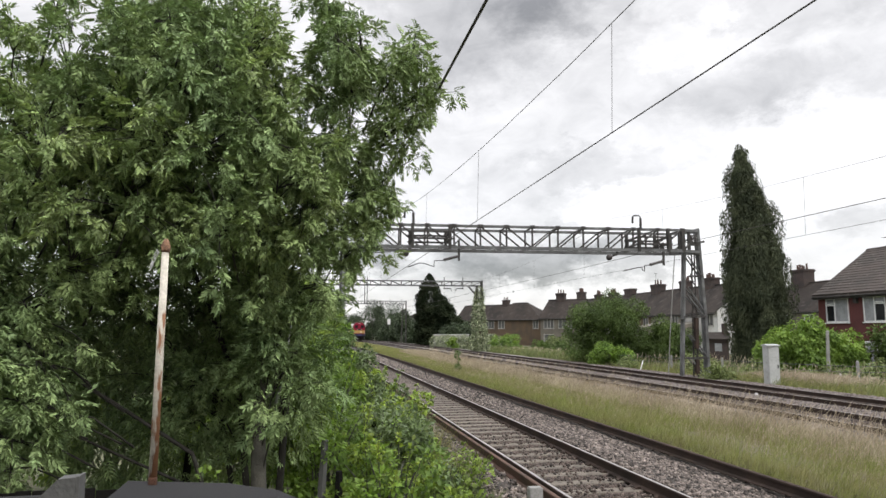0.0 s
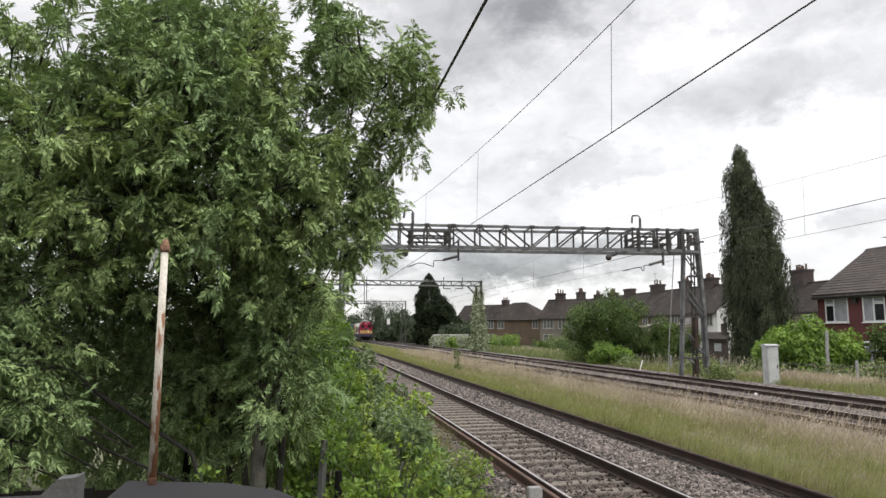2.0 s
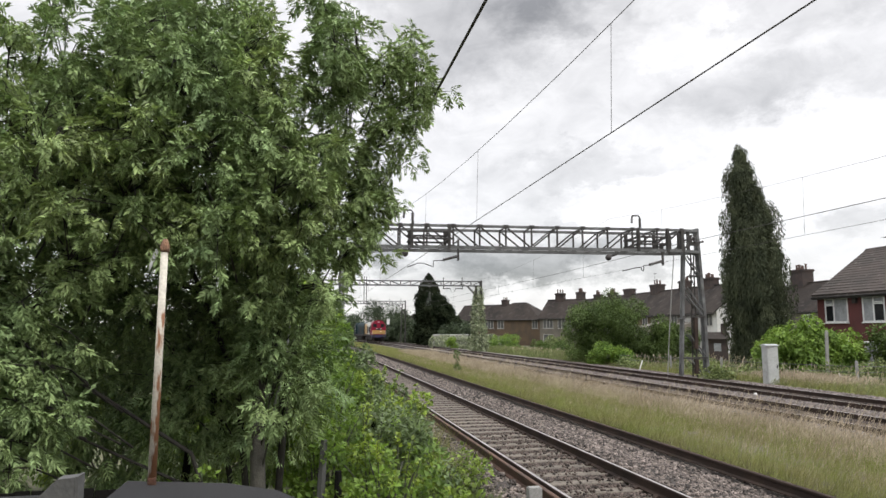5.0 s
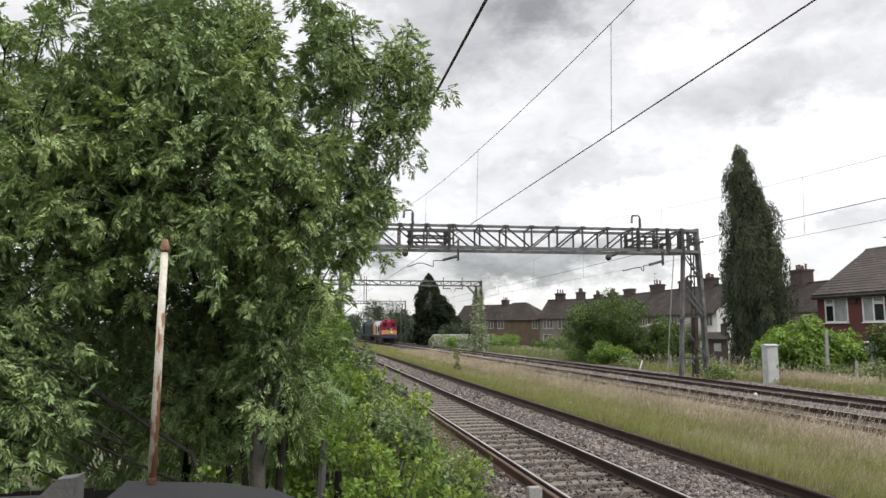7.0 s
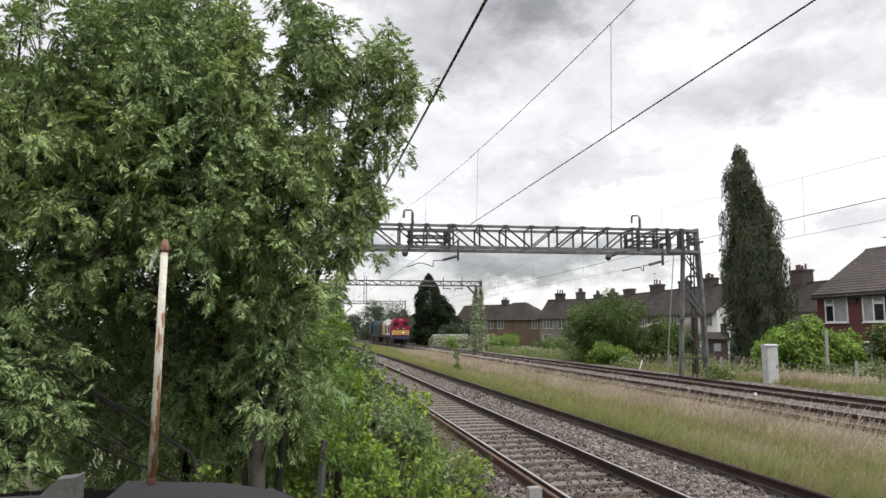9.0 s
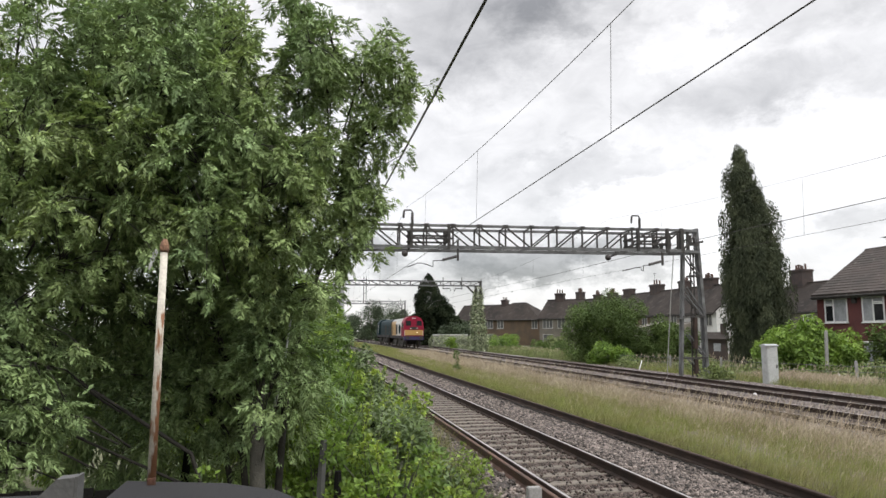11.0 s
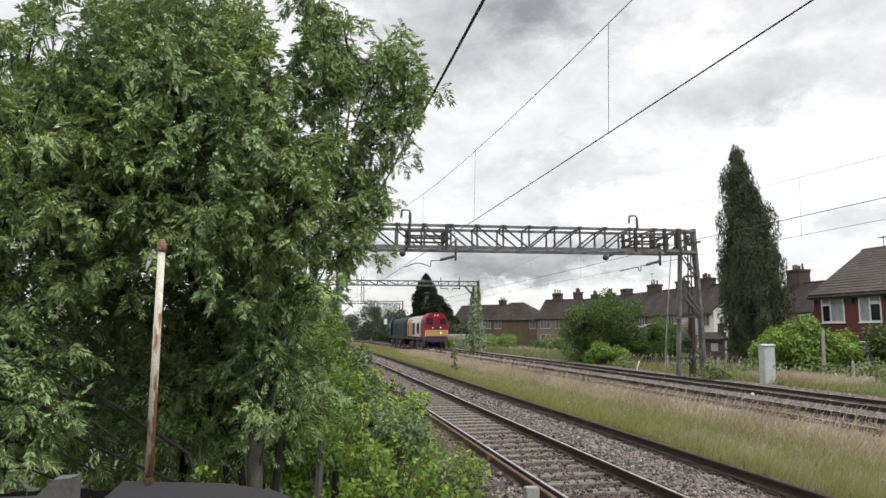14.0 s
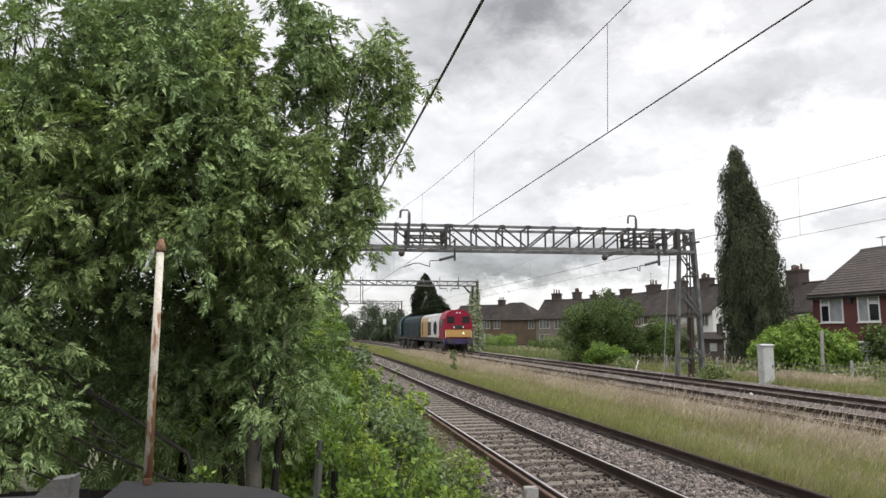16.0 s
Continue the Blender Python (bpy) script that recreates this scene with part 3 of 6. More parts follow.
    # gusset plates where the lattice meets the chords
    for k in range(0, 14):
        for z in (6.12, 7.13):
            one("gusset", at(0.17 + 1.245 * k, -0.765, z), at(0.40 + 1.245 * k, -0.765, z), 0.012, M["dark_steel"], 0.17)
    # left-hand mast
    for d in (-0.45, 0.45):
        one("mast_leg", at(0.20, d * 0.35, -0.4), at(0.20, d * 0.3, 7.1), 0.17, M["pale_galv"])
        one("mast_flange", at(0.06, d * 0.35, -0.4), at(0.06, d * 0.3, 7.1), 0.1, M["galv"])
    for h in (1.2, 2.8, 4.4):
        one("tie_bar", at(0.24, -0.14, h), at(0.24, 0.14, h + 0.6), 0.06, M["galv"])
    # cages, catenary supports, drop arms, insulators and registration arms over each wired track
    for cage, bars, post, drop, reg, ball in (((3.32, 5.06), (6.84, 6.52), (3.36, 7.83), (5.49, 5.50), (4.77, 5.50, 4.32, 5.19, 3.72, 5.36, 3.12, 5.17), (3.22, 6.04, 3.02, 5.80)),
                                             ((14.25, 15.73), (6.76, 6.42), (14.38, 7.80), (15.48, 5.40), (14.77, 5.40, 14.49, 5.11, 14.26, 5.28, 13.43, 5.10), (13.14, 5.88, 12.75, 5.75))):
        for d in (-0.76, 0.76):
            for z in bars:
                one("cage_bar", at(cage[0] - 0.12, d, z), at(cage[1] + 0.2, d, z), 0.085, M["dark_steel"])
            for s in cage:
                one("cage_post", at(s, d, 6.05), at(s, d, 7.2), 0.13, M["dark_steel"])
                one("cage_clamp", at(s, d - 0.04, 6.44), at(s, d - 0.04, 6.84), 0.2, M["dark_steel"], 0.1)
        for z in bars:
            one("cage_bar", at(cage[0], -0.76, z), at(cage[0], 0.76, z), 0.08, M["dark_steel"])
            one("cage_bar", at(cage[1], -0.76, z), at(cage[1], 0.76, z), 0.08, M["dark_steel"])
        s, top = post
        bm = bmesh.new()
        tube(bm, [at(s, -0.7, 7.1), at(s, -0.7, top - 0.08), at(s - 0.08, -0.7, top), at(s - 0.36, -0.7, top - 0.01), at(s - 0.39, -0.7, top - 0.06)], 0.035, 8)
        part("support_post", bm, M["dark_steel"], g)
        bm = bmesh.new()
        insulator(bm, at(s, -0.7, 7.18), at(s, -0.7, top - 0.12), 0.085)
        part("insulator", bm, M["insulator"], g, smooth=True)
        bm = bmesh.new()
        insulator(bm, at(s - 0.39, -0.7, top - 0.05), at(s - 0.41, -0.7, top - 0.38), 0.065, 4)
        part("insulator", bm, M["insulator"], g, smooth=True)
        s, low = drop
        one("drop_arm", at(s, -0.7, 6.5), at(s, -0.7, low), 0.085, M["dark_steel"])
        one("arm_strut", at(s - 0.35, -0.7, 6.15), at(s, -0.7, 6.45), 0.06, M["dark_steel"])
        bm = bmesh.new()
        insulator(bm, at(s - 0.05, -0.7, low + 0.2), at(reg[0], -0.7, reg[1] + 0.02), 0.085, 6)
        part("insulator", bm, M["insulator"], g, smooth=True)
        bm = bmesh.new()
        tube(bm, [at(reg[0], -0.7, reg[1]), at(reg[2] + 0.02, -0.7, reg[1] - 0.02), at(reg[2], -0.7, reg[3]), at(reg[2] - 0.1, -0.7, reg[3] + 0.05), at(reg[4] + 0.12, -0.7, reg[5]), at(reg[4] - 0.1, -0.7, reg[5]), at(reg[6], -0.7, reg[7])], 0.024, 6)
        part("registration_arm", bm, M["dark_steel"], g)
        bm = bmesh.new()
        bmesh.ops.create_uvsphere(bm, u_segments=12, v_segments=8, radius=0.15, matrix=Matrix.Translation(at(ball[2], -0.7, ball[3])))
        tube(bm, [at(ball[0], -0.7, 6.12), at(ball[0], -0.7, ball[1]), at(ball[2] + 0.1, -0.7, ball[3] + 0.05)], 0.05, 6)
        part("strain_insulator", bm, M["insulator"], g, smooth=True)


def far_gantries():
    for left, right, z0, z1, legs in (((1.0, 76.0), (19.3, 75.0), 7.35, 7.85, True), ((-1.0, 128.0), (18.0, 127.0), 7.3, 7.8, True)):
        g, L, R, along, out, one = gantry("lattice_gantry", "slender far lattice gantry over the tracks", left, right, z0, z1, 0.6, 16, 0.5, 0.09)
        U = Vector((0, 0, 1))
        for P, inward in ((L, 1), (R, -1)):
            for s in (-1, 1):
                one("mast_leg", P + out * s - U * 0.4, P + out * s + U * (z1 + 0.1), 0.16, M["dark_steel"])
                one("mast_leg", P + along * inward * 0.9 + out * s - U * 0.4, P + along * inward * 0.55 + out * s + U * z0, 0.13, M["dark_steel"])
                one("brace", P + along * inward * 1.6 + out * s + U * z0, P + out * s + U * (z0 - 1.7), 0.08, M["dark_steel"])
        for x, low, dxs in ((6.1, 5.2, (0.0, 0.26)), (15.0, 6.95, (0.0,)), (17.15, 6.95, (0.0,))):
            c = L.lerp(R, (x - L.x) / (R.x - L.x))
            for dx in dxs:
                one("drop_arm", c + along * dx + U * (z1 + 0.45), c + along * dx + U * low, 0.075, M["dark_steel"])
            way = -1 if x > 16 else 1
            one("registration_arm", c + along * 0.05 + U * (low + 0.08), c + along * way * 0.75 + U * (low + 0.1), 0.09, M["dark_steel"])
            one("registration_arm", c + along * way * 0.75 + U * (low + 0.1), c + along * way * 0.9 + U * (low - 0.25), 0.05, M["dark_steel"])


def wire(name, label, pts, r):
    bm = bmesh.new()
    tube(bm, pts, r, 6)
    return tagged(part(name, bm, M["wire"]), label, "wire", "overhead wires")


def spans(x_of, z_low, z_high, knots):
    """Points of a wire that hangs from support to support."""
    pts = []
    for a, b in zip(knots, knots[1:]):
        for k in range(12):
            u = k / 12
            y = a + (b - a) * u
            pts.append((x_of(y) + bend(y), y, z_high - (z_high - z_low) * 4 * u * (1 - u)))
    y = knots[-1]
    pts.append((x_of(y) + bend(y), y, z_high))
    return pts


def wires():
    bm = bmesh.new()
    insulator(bm, (14.45, 47.0, 5.02), (14.45, 47.0, 5.13), 0.045, 3)
    tagged(part("dropper_insulator", bm, M["insulator"], smooth=True), "small dark insulator on an overhead wire", "insulator", "wire insulators")
    supports = [-17.0, 30.8, 75.5, 127.5, 180.0, 240.0]
    for x, zc, zl, zh in ((4.40, 5.21, 6.92, 8.0), (14.45, 5.09, 6.62, 7.75)):
        wire("contact_wire", "thin dark contact wire above the track", [(x + bend(y), y, zc) for y in STATIONS], 0.009 if x < 9 else 0.006)
        cat = spans(lambda y: x + 0.05, zl, zh, supports)
        wire("catenary_wire", "thin sagging catenary wire above the contact wire", cat, 0.0072 if x < 9 else 0.0045)
        ys = [-7.4 + 8.3 * k for k in range(20)]
        for y in ys:
            for a, b in zip(cat, cat[1:]):
                if a[1] <= y < b[1]:
                    u = (y - a[1]) / (b[1] - a[1])
                    z = a[2] + (b[2] - a[2]) * u
                    if z - zc > 0.15:
                        wire("dropper_wire", "thin vertical dropper between two overhead wires", [(x + bend(y), y, zc), (x + 0.05 + bend(y), y, z)], 0.0042)
    wire("return_wire", "dark return conductor beside the near track", spans(lambda y: 1.45, 5.1, 5.25, supports), 0.016)
    wire("return_wire", "dark return conductor along the far masts", spans(lambda y: 18.72, 6.62, 6.72, supports), 0.014)


# ---- houses ----
def window(parent, y, z, w, h, x=0.0, mullions=(0.5,), curtain=False, paint="white_frame"):
    """A window in a wall that faces -x, its corner at (y, z)."""
    bm = bmesh.new()
    t = 0.07
    rings = [[bm.verts.new((xx, yy, zz)) for yy, zz in c] for xx in (x - 0.05, x + 0.06) for c in (
        ((y - t, z - t), (y + w + t, z - t), (y + w + t, z + h + t), (y - t, z + h + t)), ((y, z), (y + w, z), (y + w, z + h), (y, z + h)))]
    for k in range(4):
        n = (k + 1) % 4
        for a, b in ((0, 1), (1, 3), (3, 2), (2, 0)):
            bm.faces.new((rings[a][k], rings[a][n], rings[b][n], rings[b][k]))
    win = part("window", bm, M[paint], parent)
    for u in mullions:
        bm = bmesh.new()
        box(bm, x - 0.045, y + u * w - 0.035, z + 0.001, x + 0.05, y + u * w + 0.035, z + h - 0.001)
        part("mullion", bm, M[paint], win)
    bm = bmesh.new()
    box(bm, x - 0.005, y + 0.002, z + 0.002, x + 0.012, y + w - 0.002, z + h - 0.002)
    part("pane", bm, M["curtain"] if curtain else M["glass"], win)
    bm = bmesh.new()
    box(bm, x - 0.11, y - 0.12, z - t - 0.06, x + 0.05, y + w + 0.12, z - t - 0.004)
    part("sill", bm, M[paint], win)
    return win


def chimney(parent, x, y, z0, z1, pots, size=(0.95, 1.5)):
    """A stack with a stepped head and a row of uneven pots."""
    rng = random.Random(int(y * 100 + z1 * 37))
    bm = bmesh.new()
    sx, sy = size
    box(bm, x - sx / 2, y - sy / 2, z0, x + sx / 2, y + sy / 2, z1 - 0.34)
    for k, grow in enumerate((0.05, 0.11, 0.06)):
        box(bm, x - sx / 2 - grow, y - sy / 2 - grow, z1 - 0.34 + 0.11 * k, x + sx / 2 + grow, y + sy / 2 + grow, z1 - 0.23 + 0.11 * k)
    ch = part("chimney", bm, M["chimney"], parent)
    for k in range(pots):
        bm = bmesh.new()
        yy = y + (k - (pots - 1) / 2) * sy / max(1, pots) * 0.95
        xx, h, r = x + rng.uniform(-0.08, 0.08), rng.uniform(0.38, 0.75), rng.uniform(0.11, 0.14)
        tube(bm, [(xx, yy, z1 - 0.02), (xx, yy, z1 + h - 0.1), (xx, yy, z1 + h - 0.09), (xx, yy, z1 + h)], [r * 1.1, r * 0.85, r * 1.1, r * 1.05], 8)
        part("chimney_pot", bm, M["pot"], ch)


def courses(roof, mat, y0, y1, x0, z0, x1, z1, n, thick=0.035):
    """A slope of n overlapping tile courses from the eaves (x0, z0) to the ridge (x1, z1), each a part of the roof."""
    d = Vector((x1 - x0, 0, z1 - z0)) / n
    up = Vector((-(z1 - z0), 0, x1 - x0)).normalized() * (1 if x1 > x0 else -1)
    for k in range(n):
        a = Vector((x0, 0, z0)) + d * k
        b = a + d * 1.12
        bm = bmesh.new()
        vs = [bm.verts.new((p.x, y, p.z)) for y in (y0, y1) for p in (a + up * thick, b + up * 0.004, b - up * 0.02, a - up * 0.02)]
        for f in ((0, 1, 2, 3), (7, 6, 5, 4), (0, 4, 5, 1), (1, 5, 6, 2), (2, 6, 7, 3), (3, 7, 4, 0)):
            bm.faces.new([vs[i] for i in f])
        part("tile_course", bm, mat, roof)


def house(x, y, wide, deep, eaves, ridge, wall_mat, roof_mat, label, windows, stack=None, hip=0.0, n_courses=0, group="houses along the railway", base=-0.4, curtain=False, turn=0.0, verge=0.25, paint="white_frame"):
    """A two-storey house whose back faces -x, from y to y + wide."""
    h = thing("house", label, "house", group, pose(x, y, 0, 0, 0, turn))
    bm = bmesh.new()
    if hip:
        box(bm, 0, 0.01, base, deep, wide - 0.01, eaves)
    else:
        prism(bm, [(0, base), (deep, base), (deep, eaves), (deep / 2, ridge - 0.15), (0, eaves)], "y", 0.01, wide - 0.01)
    part("wall", bm, wall_mat, h)
    bm = bmesh.new()
    o, v = 0.35, (verge if stack != "row" else 0.0)
    m = deep / 2
    drop = (ridge - eaves) / m * o
    if hip:
        lo = [bm.verts.new(p) for p in ((-o, -v, eaves - drop), (deep + o, -v, eaves - drop), (deep + o, wide + v, eaves - drop), (-o, wide + v, eaves - drop))]
        a, b = bm.verts.new((m, hip, ridge)), bm.verts.new((m, wide - hip, ridge))
        for f in ((lo[0], lo[1], a), (lo[1], lo[2], b, a), (lo[2], lo[3], b), (lo[3], lo[0], a, b), (lo[3], lo[2], lo[1], lo[0])):
            bm.faces.new(f)
    else:
        prism(bm, [(-o, eaves - drop), (m, ridge), (deep + o, eaves - drop), (deep + o, eaves - drop + 0.12), (m, ridge + 0.12), (-o, eaves - drop + 0.12)], "y", -v, wide + v)
    roof = part("roof", bm, roof_mat, h)
    if n_courses:
        courses(roof, roof_mat, -v, wide + v, -o - 0.03, eaves - drop + 0.14, m, ridge + 0.15, n_courses)
    if not hip:
        bm = bmesh.new()
        tube(bm, [(m, -v, ridge + 0.09), (m, wide + v, ridge + 0.09)], 0.13, 8)
        part("ridge_tile", bm, roof_mat, h)
    bm = bmesh.new()
    tube(bm, [(-o - 0.05, -v, eaves - drop - 0.02), (-o - 0.05, wide + v, eaves - drop - 0.02)], 0.06, 8)
    part("gutter", bm, M["dark_steel"], h)
    bm = bmesh.new()
    box(bm, -o, -v, eaves - drop - 0.16, -o + 0.03, wide + v, eaves - drop - 0.005)
    part("fascia", bm, M["dark_steel"], h)
    for wy, wz, ww, wh, mul in windows:
        window(h, wy, wz, ww, wh, 0.0, mul, curtain, paint)
    return h


# chimney stacks of the terrace: place along the line, top, pots, plan size
STACKS = [(77.7, 8.95, 5, (1.2, 2.0)), (83.5, 9.0, 4, (1.0, 1.7)), (91.0, 9.0, 3, (1.2, 2.2)), (99.8, 8.9, 0, (1.1, 2.0)), (106.0, 8.6, 5, (0.9, 2.1)), (111.7, 8.65, 4, (0.9, 1.9)), (119.5, 9.5, 6, (1.2, 1.7))]


def houses():
    rng = random.Random(5)
    # red brick house nearest the line
    h = house(32.0, 24.0, 14.05, 8.0, 4.62, 7.42, M["red_brick"], M["tile"], "red brick house with a brown tiled gable roof and white windows",
              [(8.9, 2.85, 1.45, 1.35, (0.5,)), (11.6, 2.85, 1.7, 1.35, (0.62, )), (8.9, 0.3, 1.5, 1.3, (0.5,)), (11.6, 0.3, 1.6, 1.3, (0.5,)), (3.5, 2.85, 1.6, 1.35, (0.5,))], n_courses=17, curtain=True, verge=0.03)
    for y0, y1 in ((12.70, 13.27), (8.93, 9.55)):
        bm = bmesh.new()
        box(bm, -0.022, y0, 2.88, -0.012, y1, 3.82)
        part("dark_pane", bm, M["cab_glass"], h)
        bm = bmesh.new()
        box(bm, -0.075, y0 - 0.03, 3.80, -0.03, y1 + 0.03, 3.87)
        part("transom", bm, M["white_frame"], h)
        bm = bmesh.new()
        beam(bm, (-0.10, y0, 3.92), (-0.10, y1, 3.92), 0.05)
        part("fanlight", bm, M["white_frame"], h, "small top light ajar")
    bm = bmesh.new()
    box(bm, -0.18, 10.75, 3.9, -0.01, 11.05, 4.25, 0.02)
    part("alarm_box", bm, M["dark_steel"], h, "small grey box on the wall")
    # long terrace behind the gardens
    mats = [M["white_render"], M["buff"], M["brown_brick"], M["buff"]]
    for k in range(7):
        y = 70.5 + 7.7 * k
        wins = [(0.9, 2.9, 1.3, 1.3, (0.5,)), (4.2, 2.9, 1.1, 1.2, (0.5,)), (1.0, 0.3, 1.3, 1.4, (0.5,)), (4.4, 0.2, 0.9, 1.9, ())]
        hh = house(46.0, y, 7.7, 8.0, 4.55, 7.85, mats[k % 4], M["slate"], "terraced house with a dark roof and a brick chimney stack", wins, "row", paint="old_frame")
        for cy, top, pots, size in STACKS:
            if y <= cy < y + 7.7:
                chimney(hh, 4.0, cy - y, 6.6, top, pots, size)
        bm = bmesh.new()
        prism(bm, [(-3.6, -0.4), (0.0, -0.4), (0.0, 3.4), (-3.6, 2.6)], "y", 4.0, 7.0)
        part("rear_extension", bm, M["white_render"] if k == 2 else M["buff"], hh)
    # houses at an angle to the line, with hipped and gabled roofs
    for x, y, w, hip, wall, turn, ridge, stack in ((43.3, 105.6, 6.6, 0, M["buff"], 45, 7.5, 4.5), (40.8, 116.3, 12.0, 4.6, M["brown_brick"], 45, 7.6, None), (43.0, 146.0, 14.0, 0, M["brown_brick"], 40, 8.1, 2.4),
                                                 (33.0, 168.0, 15.0, 5.0, M["buff"], 40, 7.8, 6.0)):
        wins = [(w - 2.4, 2.75, 1.7, 1.35, (0.33, 0.66)), (w - 4.6, 2.75, 1.2, 1.35, (0.5,)), (0.5, 2.75, 1.0, 1.35, (0.5,)), (w - 2.4, 0.3, 1.7, 1.35, (0.5,))]
        hh = house(x, y, w, 8.0, 4.55, ridge, wall, M["slate"], "far house with a dark roof above the lineside shrubs", wins, hip=hip, turn=turn, paint="old_frame")
        if stack:
            chimney(hh, 4.0, stack, 6.2, ridge + 1.25, 3, (1.0, 1.5))
    hh = house(54.0, 57.0, 16.0, 8.0, 4.6, 7.8, M["buff"], M["slate"], "buff house with a dark roof behind the gardens", [(8.0, 2.8, 1.3, 1.2, (0.5,)), (11.5, 2.8, 1.3, 1.2, (0.5,))])
    chimney(hh, 4.0, 14.2, 6.6, 9.55, 5, (1.5, 2.1))


def aerial(x, y, z, h, name_label):
    """A thin mast with a short comb of rods."""
    a = thing("aerial", name_label, "aerial", "roof aerials", pose(x, y, z))
    bm = bmesh.new()
    tube(bm, [(0, 0, -0.3), (0, 0, h)], 0.022, 5)
    part("mast", bm, M["dark_steel"], a)
    bm = bmesh.new()
    beam(bm, (-0.1, -0.35, h - 0.05), (0.1, 0.35, h - 0.05), 0.025)
    for k in range(5):
        c = Vector((-0.1 + 0.05 * k, -0.35 + 0.175 * k, h - 0.05))
        beam(bm, c + Vector((-0.2, 0.06, 0)), c + Vector((0.2, -0.06, 0)), 0.015)
    part("rods", bm, M["dark_steel"], a)


OUTHOUSE = (36.47, 55.99)


def outhouse():
    """A small brick outhouse with a lean-to roof behind the terrace."""
    h = thing("outhouse", "small dark brick outhouse with a sloping roof", "outhouse", "", pose(OUTHOUSE[0], OUTHOUSE[1], -0.36, 0, 0, -35))
    bm = bmesh.new()
    box(bm, -0.85, 0, -0.1, 0.85, 1.8, 1.9)
    part("wall", bm, M["chimney"], h)
    bm = bmesh.new()
    prism(bm, [(-0.2, 1.8), (2.0, 2.4), (2.0, 2.52), (-0.2, 1.92)], "x", -1.0, 1.0)
    part("roof", bm, M["slate"], h)
    bm = bmesh.new()
    box(bm, -0.3, -0.03, 0.8, 0.3, 0.05, 1.5)
    part("window", bm, M["curtain"], h)
    bm = bmesh.new()
    box(bm, 0.3, 1.2, 1.8, 0.8, 1.7, 3.3)
    part("flue", bm, M["chimney"], h)


# ---- trees and shrubs ----
def trunk_and_limbs(parent, base, height, r, limbs, seed, spread, mat=None):
    rng = random.Random(seed)
    bm = bmesh.new()
    b = Vector(base)
    tube(bm, [b - Vector((0, 0, 0.2)), b + Vector((0.1, 0, height * 0.4)), b + Vector((0, 0.1, height * 0.8))], [r, r * 0.75, r * 0.3], 10)
    part("trunk", bm, mat or M["bark"], parent, smooth=True)
    for _ in range(limbs):
        bm = bmesh.new()
        a = rng.uniform(0, 2 * math.pi)
        z = height * rng.uniform(0.25, 0.65)
        q = b + Vector((math.cos(a) * spread * 0.7, math.sin(a) * spread * 0.7, z + height * 0.22))
        p = b + Vector((0.05, 0.03, z))
        tube(bm, [p, p.lerp(q, 0.5) + Vector((0, 0, 0.1)), q], [r * 0.4, r * 0.25, r * 0.08], 6)
        part("limb", bm, mat or M["bark"], parent, smooth=True)


ASH_AT = Vector((-0.75, 7.85, -0.36))
BOUGHS = []


CROWN = [(-0.55, -0.25, 4.5, 1.95, 1.15, 1.9), (1.0, -0.17, 5.8, 0.62, 0.7, 1.1), (1.86, -0.3, 5.52, 0.36, 0.4, 0.50), (1.15, -0.1, 4.35, 0.62, 0.7, 0.95), (-2.35, -0.35, 2.2, 0.95, 0.8, 1.25),
         (-0.02, 0.25, 2.4, 0.78, 0.6, 1.35), (0.95, 0.2, 3.6, 0.36, 0.35, 0.5), (-0.6, 0.2, 6.3, 1.25, 0.7, 0.85), (-2.2, 0.4, 5.2, 0.65, 0.7, 0.95), (-2.95, -0.1, 3.4, 1.0, 0.8, 1.0), (0.42, 0.1, 3.2, 0.5, 0.6, 0.55),
         (-2.75, 0.5, 4.6, 0.75, 0.7, 0.9), (0.95, 0.25, 3.75, 0.42, 0.4, 0.6), (-0.7, 1.25, 2.4, 0.9, 0.5, 1.3)]
# the shaded hollow in the lower crown: centre and half-axes across and up
HOLLOW = (-0.52, 2.75, 0.72, 1.0)


